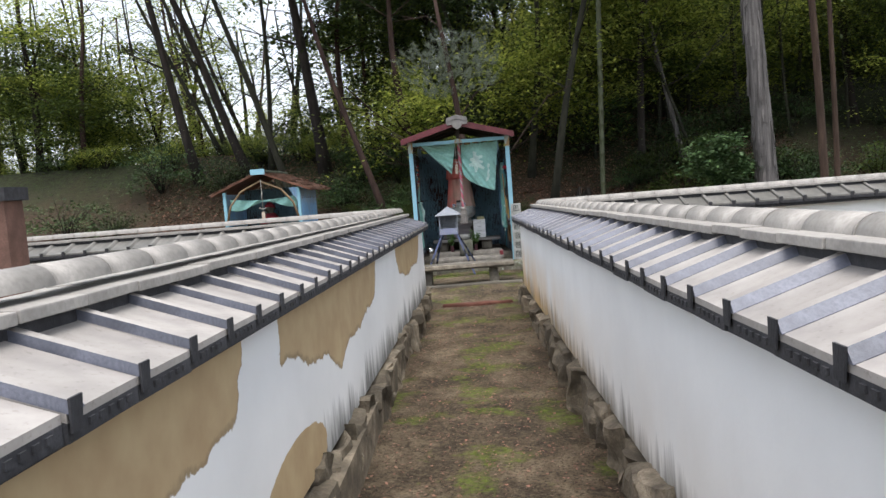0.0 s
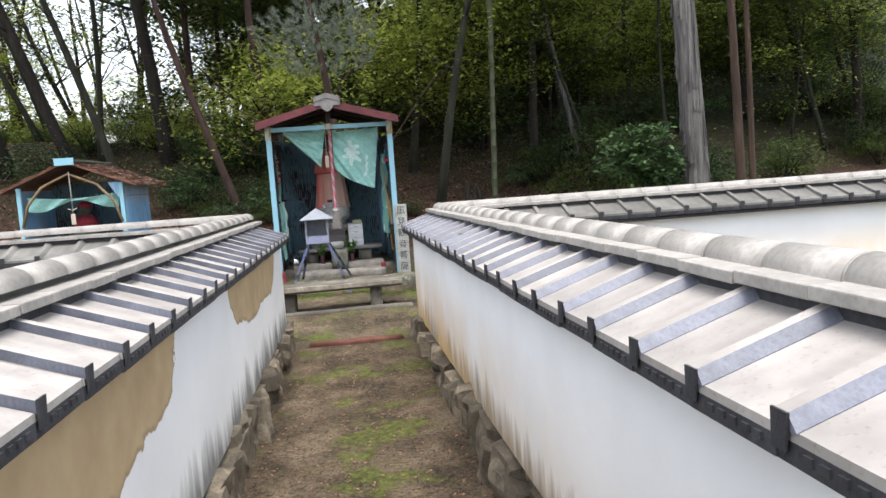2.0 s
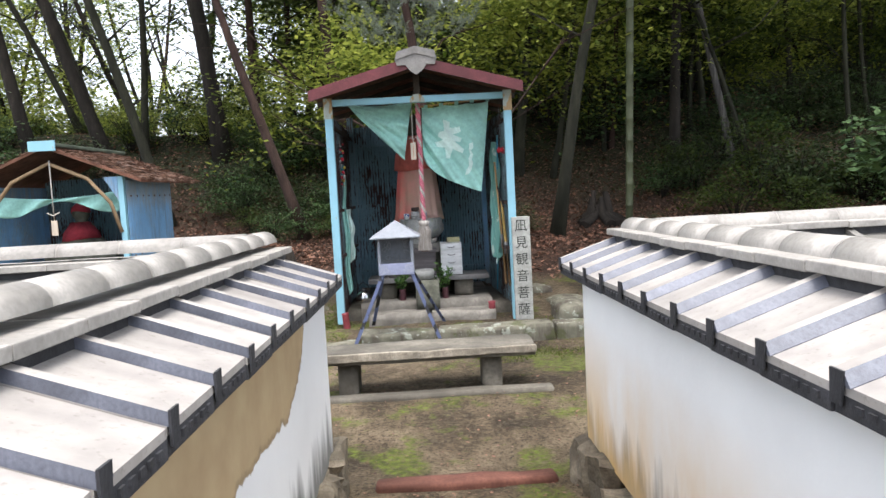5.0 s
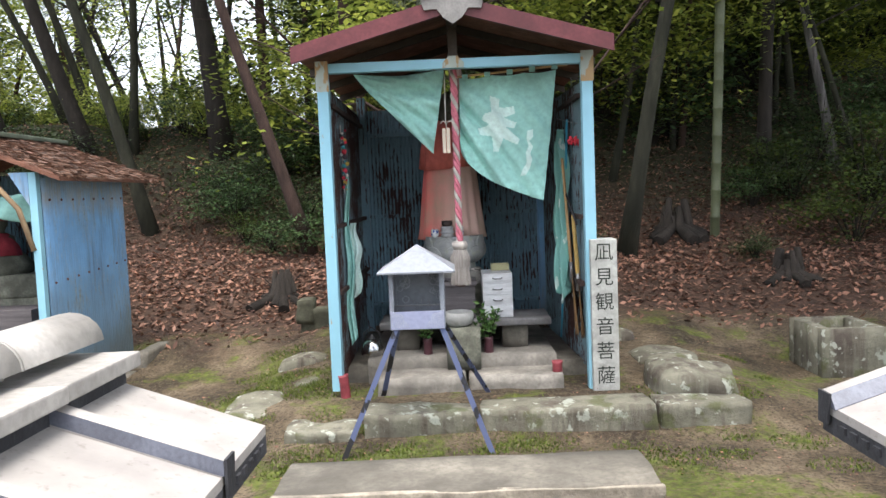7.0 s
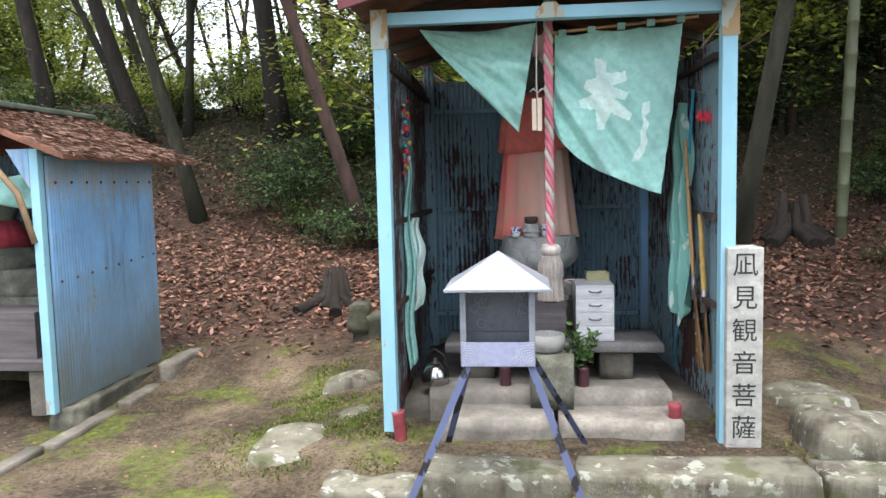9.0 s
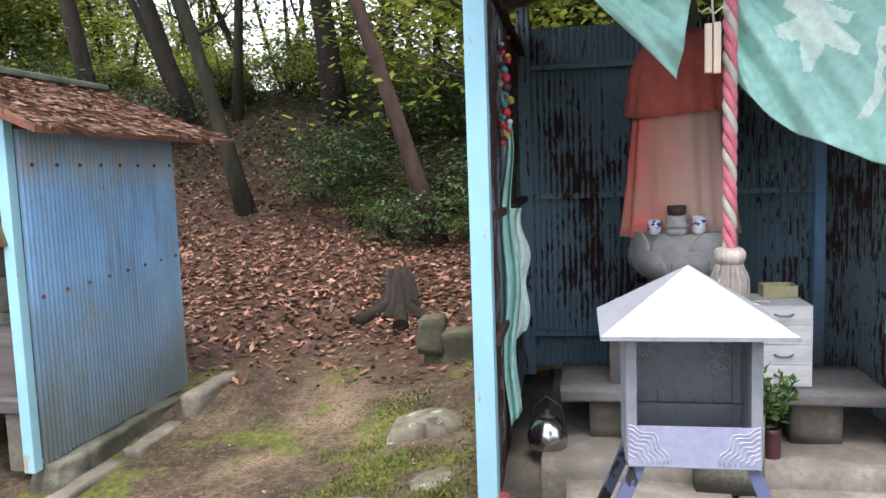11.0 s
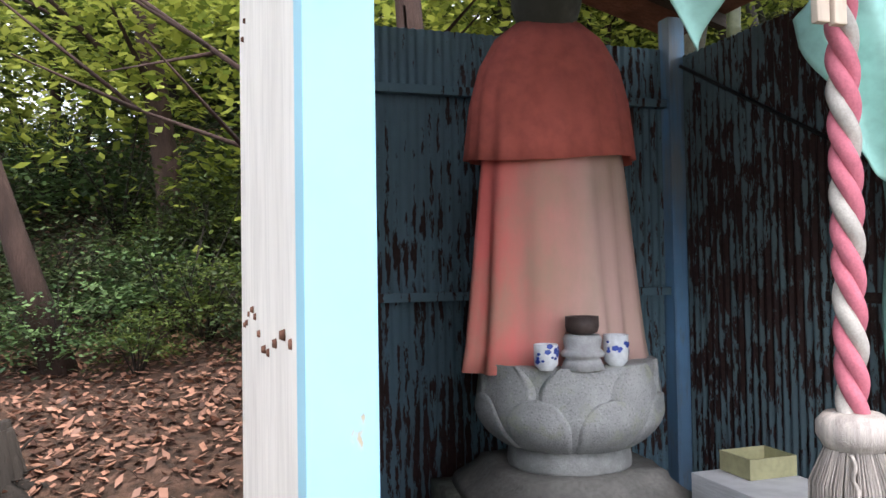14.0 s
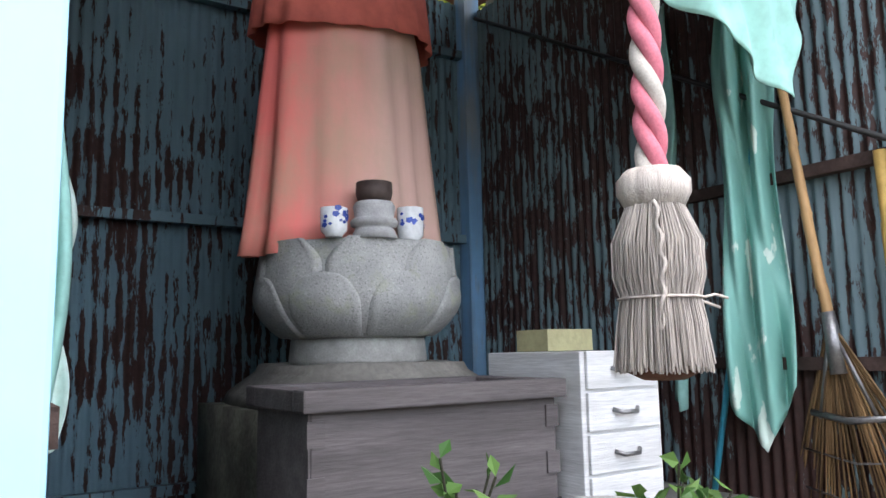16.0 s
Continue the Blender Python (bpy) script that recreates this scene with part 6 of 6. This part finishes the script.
trunk("tree", 2.45, 18.5, 8, 0.1, (0.19, -0.04), BARK_MOSS, "leaning curved tree behind the shrine", bend=0.7, seed=4, crown=CROWNS[2], limbs=4)
trunk("tree", 5.34, 13.1, 10, 0.165, (-0.05, 0.0), BARK_PALE, "tall cedar with pale stringy bark", bend=0.1, seed=5, crown=CROWNS[2], scale=1.0, limbs=0, r_top=0.6)
trunk("tree", 7.4, 15.8, 10, 0.085, (-0.03, 0.0), BARK_BROWN, "slender brown twin trunk behind the cedar", bend=0.25, seed=14, crown=CROWNS[2], limbs=2)
trunk("tree", 7.75, 16.1, 10, 0.06, (0.0, 0.0), BARK_BROWN, "slender brown twin trunk behind the cedar", bend=0.3, seed=15, crown=CROWNS[0], limbs=2)
trunk("tree", 6.3, 21.2, 9, 0.07, (-0.16, 0.0), BARK_PALE, "thin crooked pale trunk in the shade", bend=1.1, seed=16, crown=CROWNS[2], limbs=4)
trunk("tree", 0.68, 17.6, 5.2, 0.1, (-0.08, 0.0), BARK_RED, "pine rising behind the shrine roof", seed=6, crown=PINE, crown_z=3.75, limbs=6)
# cracked strips of bark that hang proud of the cedar
bm = bmesh.new()
rnd = random.Random(31)
for k in range(150):
    z = rnd.uniform(0.2, 6.5)
    a = rnd.uniform(2.6, 6.4)
    r = 0.158 * (1 - 0.04 * z) + 0.004
    cx_, cy_ = 5.34 - 0.05 * (z - 0.1), 13.1
    ln, hw = rnd.uniform(0.15, 0.55), rnd.uniform(0.012, 0.03)
    c0, c1 = [Vector((cx_ + r * math.cos(a + q), cy_ + r * math.sin(a + q), z)) for q in (-hw / r, hw / r)]
    out = Vector((math.cos(a), math.sin(a), 0))
    lift = rnd.uniform(0.004, 0.03)
    b0, b1 = c0 + out * lift + Vector((0, 0, -ln)), c1 + out * lift * 0.7 + Vector((0, 0, -ln * rnd.uniform(0.7, 1)))
    vs = [bm.verts.new(p) for p in (c0, c1, b1, b0, c0 - out * 0.01, c1 - out * 0.01, b1 - out * 0.012, b0 - out * 0.012)]
    for f in ((0, 1, 2, 3), (7, 6, 5, 4), (0, 3, 7, 4), (1, 5, 6, 2), (3, 2, 6, 7), (0, 4, 5, 1)):
        bm.faces.new([vs[i] for i in f])
part("bark_strips", bm, BARK_PALE, label="peeling strips of pale bark on the cedar", category="bark", kind="stuff")
# bamboo
bm = bmesh.new()
bx, by = 3.75, 19.2
pts, radii = [], []
for k in range(26):
    z = hill(bx, by) - 0.1 + k * 0.34
    x = bx + 0.012 * k
    pts += [(x, by, z), (x + 0.01, by, z + 0.315), (x + 0.0105, by, z + 0.328)]
    radii += [0.058, 0.058, 0.066]
tube(bm, pts, radii, 12, False)
part("bamboo", bm, BAMBOO, label="single green bamboo culm with pale rings", category="bamboo")

rnd = random.Random(77)
n = 0
tries = 0
spots = [(-3.7, 20.1), (-3.45, 22.6), (-1.34, 19.2), (2.45, 18.8), (3.75, 19.2), (-6.95, 22.2), (-5.5, 22.3)]
while n < 92 and tries < 4000:
    tries += 1
    y = rnd.uniform(20.5, 40)
    x = rnd.uniform(-0.62 * y - 1, 0.6 * y + 2)
    if any((x - a) ** 2 + (y - b) ** 2 < 1.6 for a, b in spots):
        continue
    if x < -1.5 and y < 24:
        continue
    spots.append((x, y))
    h = rnd.uniform(6, 9)
    slope = (-0.8 - x) / (y - 13)
    bright = 0.28 < slope < 0.64 and y > 23.5
    if bright:
        # open edge of the wood: leaves low and high, sky between
        crown, where = rnd.choice(((CROWNS[3], rnd.uniform(0.0, 0.8)), (AIRY, rnd.uniform(1.5, 6)), (AIRY, rnd.uniform(7, 9)), (CROWNS[0] if y > 31 else None, rnd.uniform(1.5, 6)), (None, 0)))
    elif x < 1:
        crown, where = CROWNS[rnd.choice((0, 1, 0, 3, 0))], rnd.uniform(0.8, 6.5)
    else:
        crown, where = CROWNS[rnd.choice((0, 3, 1, 3, 1) if y > 24.5 else (0, 2, 3))], rnd.uniform(0.8, 6.5) if y > 22.5 else rnd.uniform(2.5, 6)
    trunk("tree", x, y, h, rnd.uniform(0.05, 0.13), (rnd.gauss(-0.05, 0.14), rnd.gauss(0, 0.03)), rnd.choice((BARK, BARK, BARK_MOSS, BARK_RED)), "slender woodland tree with a loose leafy crown" if crown is not None else "slender bare woodland trunk",
          bend=0.6, seed=n + 20, crown=crown, crown_z=where, limbs=7, scale=rnd.uniform(0.8, 1.2), group="woodland trees")
    n += 1

sap = trunk("tree", 4.6, 13.35, 1.7, 0.02, (0, 0), BARK_MOSS, "young glossy evergreen beside the pale cedar", bend=0.2, seed=41, crown=EVERGREEN, crown_z=1.75, limbs=0, scale=1.0, r_top=0.4)
trunk("tree", 4.95, 13.5, 1.2, 0.015, (0, 0), BARK_MOSS, "low glossy evergreen at the foot of the cedar", bend=0.2, seed=42, crown=EVERGREEN, crown_z=1.1, limbs=0, scale=0.8, r_top=0.4)

# dense far edge that closes the horizon behind the open wood
for i in range(12):
    x, y = -3 - i * 1.9 + rnd.uniform(-1, 1), rnd.uniform(33, 38)
    trunk("tree", x, y, rnd.uniform(6, 9), rnd.uniform(0.08, 0.14), (rnd.gauss(0, 0.08), 0.0), BARK, "slender woodland tree with a bright low crown", bend=0.5, seed=i + 700, crown=CROWNS[(1, 3, 0)[i % 3]], crown_z=rnd.uniform(-0.6, 0.3), limbs=5, scale=1.0, group="woodland trees")

# light sprays that hang before the dark wood
for i in range(16):
    x, y = 3.2 + i * 0.62 + rnd.uniform(-0.4, 0.4), rnd.uniform(20.5, 24.5)
    trunk("tree", x, y, rnd.uniform(6, 8), rnd.uniform(0.035, 0.07), (rnd.gauss(0, 0.12), 0.0), BARK_MOSS, "thin woodland tree with light hanging sprays", bend=0.7, seed=i + 900, crown=(AIRY, SPRAY)[i % 2], crown_z=rnd.uniform(2.6, 5.0), limbs=6, scale=0.85, group="woodland trees")

# tall trees added to shade the wood, their crowns above the view
for i in range(13):
    x, y = rnd.uniform(-1, 14), rnd.uniform(25, 32)
    trunk("tree", x + 0.5, y + 0.5, rnd.uniform(10, 12), rnd.uniform(0.07, 0.13), (rnd.gauss(0, 0.07), rnd.gauss(0, 0.03)), BARK, "tall added woodland tree whose unseen high crown shades the wood", bend=0.3, seed=i + 300, crown=CROWNS[rnd.choice((0, 2, 0))], limbs=4, scale=1.7, group="woodland trees")

# undergrowth
bm = bmesh.new()
for k in range(14):
    a, r = rnd.uniform(0, 6.28), rnd.uniform(0.2, 0.6)
    tube(bm, [(0, 0, -0.5), (r * 0.4 * math.cos(a), r * 0.4 * math.sin(a), -0.1), (r * math.cos(a), r * math.sin(a), rnd.uniform(0.1, 0.45))], [0.012, 0.008, 0.003], 5)
STEMS = bpy.data.meshes.new("stems")
bm.to_mesh(STEMS)
bm.free()
STEMS.materials.append(BARK)
spots = [(-0.7, 19.6, 0.9), (-1.7, 20.3, 0.9), (-0.4, 20.6, 1), (-2.4, 21.6, 1.1), (-1.3, 21.8, 1.3), (0.2, 19.8, 1), (5.3, 18.8, 1.0), (6.2, 18.3, 0.9), (4.6, 20.2, 0.8),
         (-6, 21.6, 1.2), (-8, 22, 1.6), (-8, 19, 1.0), (-9.5, 19.5, 1.4), (-5.6, 23.5, 1.2), (6.9, 17, 0.9), (8.2, 17.5, 1.0), (8.5, 19, 1.0), (-2.4, 19.9, 0.5), (-0.9, 18.9, 0.5), (-1.4, 19.2, 0.7), (-0.5, 19.3, 0.7), (-1.9, 19.4, 0.6), (-1.0, 20.0, 0.9), (-0.1, 19.0, 0.6), (-2.9, 21.0, 0.9), (-0.2, 21.4, 1.2), (-2.0, 22.4, 1.3), (3.9, 18.3, 0.4), (1.9, 18.6, 0.5)]
for i in range(34):
    x = rnd.uniform(-12, 18)
    spots.append((x, rnd.uniform(22.5, 34), rnd.uniform(0.9, 2.2)))
for i in range(30):
    spots.append((rnd.uniform(4.8, 15), rnd.uniform(18.5, 23), rnd.uniform(0.8, 1.6)))
for i in range(44):
    y = rnd.uniform(22.5, 36)
    spots.append((rnd.uniform(0.5, 0.62 * y + 2), y, rnd.uniform(1.3, 2.6)))
for i in range(12):
    spots.append((rnd.uniform(-3.0, 0.3), rnd.uniform(20.2, 23.5), rnd.uniform(0.5, 1.0)))
for i in range(34):
    spots.append((rnd.uniform(-13, -2.2), rnd.uniform(23.2, 26), rnd.uniform(0.5, 1.0)))
for i, (x, y, s) in enumerate(spots):
    leaves = BUSH[rnd.choice((3, 0, 2, 2, 3) if y < 23 else (1, 1, 2, 3)) if x < 0.5 else rnd.choice((0, 0, 2, 3))]
    m_ = Matrix.Translation((x, y, hill(x, y) + 0.4 * s)) @ pose(0, 0, 0, 0, 0, rnd.uniform(0, 360)) @ Matrix.Scale(s, 4)
    sh = tagged(new("shrub"), "loose low shrub with small leaves on the slope", "shrub", "shrubs on the slope")
    sh.matrix_basis = m_
    for nm, me in (("foliage", leaves), ("brushwood", STEMS)):
        ob = new(nm, me)
        ob.parent = sh
        ob["kind"] = "stuff"

# stumps
for x, y, r, h, lab in ((-1.45, 17.8, 0.15, 0.26, "dark rotten stump in the leaf litter"), (3.35, 19.5, 0.2, 0.4, "dark cut stump on the slope"), (4.1, 17.9, 0.15, 0.25, "low tangled stump with twigs")):
    bm = bmesh.new()
    g = random.Random(int(x * 100))
    z = hill(x, y) - 0.12
    for k in range(15):
        a = k * 0.419 + g.uniform(-0.15, 0.15)
        top = h * g.uniform(0.2, 1.15)
        ca, sa = math.cos(a), math.sin(a)
        out = g.uniform(1.2, 3.4)
        tube(bm, [(x + r * out * ca, y + r * out * sa, z), (x + r * 0.85 * ca, y + r * 0.85 * sa, z + h * 0.35), (x + r * 0.6 * ca, y + r * 0.6 * sa, z + 0.1 + top)], [r * 0.42, r * 0.36, r * g.uniform(0.08, 0.25)], 7)
    for k in range(6):
        a = g.uniform(0, 6.28)
        tube(bm, [(x, y, z + 0.1), (x + r * 1.5 * math.cos(a), y + r * 1.5 * math.sin(a), z + h * g.uniform(0.5, 1.3))], [0.012, 0.004], 5)
    part("stump", bm, BARK, label=lab, category="stump", kind="stuff")

# fallen leaves
bm = bmesh.new()
verts, faces = [], []
rnd = random.Random(5)
for k in range(75000):
    y = 16.3 + 9 * rnd.random() ** 1.6
    x = rnd.uniform(-5.5 - (y - 16) * 0.5, 6.5 + (y - 16) * 0.5)
    if y < 17.9 and rnd.random() > ((y - 16.3) / 1.6) ** 2.2 + 0.04:
        continue
    if -0.45 < x < 1.45 and y < 16.5:
        continue
    s = rnd.uniform(0.017, 0.042)
    a = rnd.uniform(0, 6.28)
    d1 = Vector((math.cos(a), math.sin(a), rnd.gauss(0.1, 0.35))) * s
    d2 = Vector((-math.sin(a), math.cos(a), rnd.gauss(0.1, 0.35))) * s * 0.5
    p = Vector((x, y, hill(x, y) + rnd.uniform(0.005, 0.03)))
    i = len(verts)
    verts += [p - d1, p + d2, p + d1, p - d2]
    faces.append((i, i + 1, i + 2, i + 3))
me = bpy.data.meshes.new("leaf_litter")
me.from_pydata(verts, [], faces)
me.materials.append(LITTER)
bm.free()
tagged(new("leaf_litter", me), "brown fallen leaves covering the slope", "leaf litter", kind="stuff")

# grit, twigs and leaves in the yard
verts, faces = [], []
for k in range(16000):
    y = rnd.uniform(2.5, 16.8)
    x = rnd.uniform(-0.2, 1.5) if y < 11 else rnd.uniform(-3.5, 4.5)
    s = rnd.uniform(0.004, 0.014)
    a = rnd.uniform(0, 6.28)
    w = rnd.choice((0.15, 0.4, 0.7))
    d1 = Vector((math.cos(a), math.sin(a), rnd.gauss(0, 0.2))) * s * (1.6 if w < 0.2 else 1)
    d2 = Vector((-math.sin(a), math.cos(a), rnd.gauss(0, 0.2))) * s * w
    p = Vector((x, y, hill(x, y) + 0.012))
    i = len(verts)
    verts += [p - d1, p + d2, p + d1, p - d2]
    faces.append((i, i + 1, i + 2, i + 3))
me = bpy.data.meshes.new("ground_debris")
me.from_pydata(verts, [], faces)
me.materials.append(LITTER)
tagged(new("ground_debris", me), "dry twigs and leaf bits scattered on the path", "debris", kind="stuff")

# moss cushions by the kerb and the posts
verts, faces = [], []
rnd = random.Random(14)
patches = [(rnd.uniform(-1.3, 3.2), rnd.uniform(13.2, 15.6), rnd.uniform(0.06, 0.28)) for _ in range(34)]
patches += [(rnd.uniform(-1.3, -0.45), rnd.uniform(14.2, 16.2), rnd.uniform(0.08, 0.25)) for _ in range(14)]
patches += [(rnd.uniform(-0.6, 2.6), rnd.uniform(13.5, 13.98), rnd.uniform(0.08, 0.2)) for _ in range(14)]
for px_, py_, pr in patches:
    if -0.4 < px_ < 1.4 and py_ > 14.5:
        continue
    for k in range(int(1500 * pr)):
        a, r = rnd.uniform(0, 6.28), pr * rnd.random() ** 0.6
        x, y = px_ + 1.4 * r * math.cos(a), py_ + r * math.sin(a)
        z = hill(x, y) - 0.002
        b, h = rnd.uniform(0, 6.28), rnd.uniform(0.0, 0.009)
        w = Vector((math.cos(b), math.sin(b), 0)) * 0.006
        p = Vector((x, y, z))
        i = len(verts)
        verts += [p - w, p + w, p + Vector((rnd.gauss(0, 0.008), rnd.gauss(0, 0.008), h + 0.012))]
        faces.append((i, i + 1, i + 2))
me = bpy.data.meshes.new("moss")
me.from_pydata(verts, [], faces)
me.materials.append(GRASS)
tagged(new("moss", me), "bright green moss cushions on the damp earth", "moss", kind="stuff")
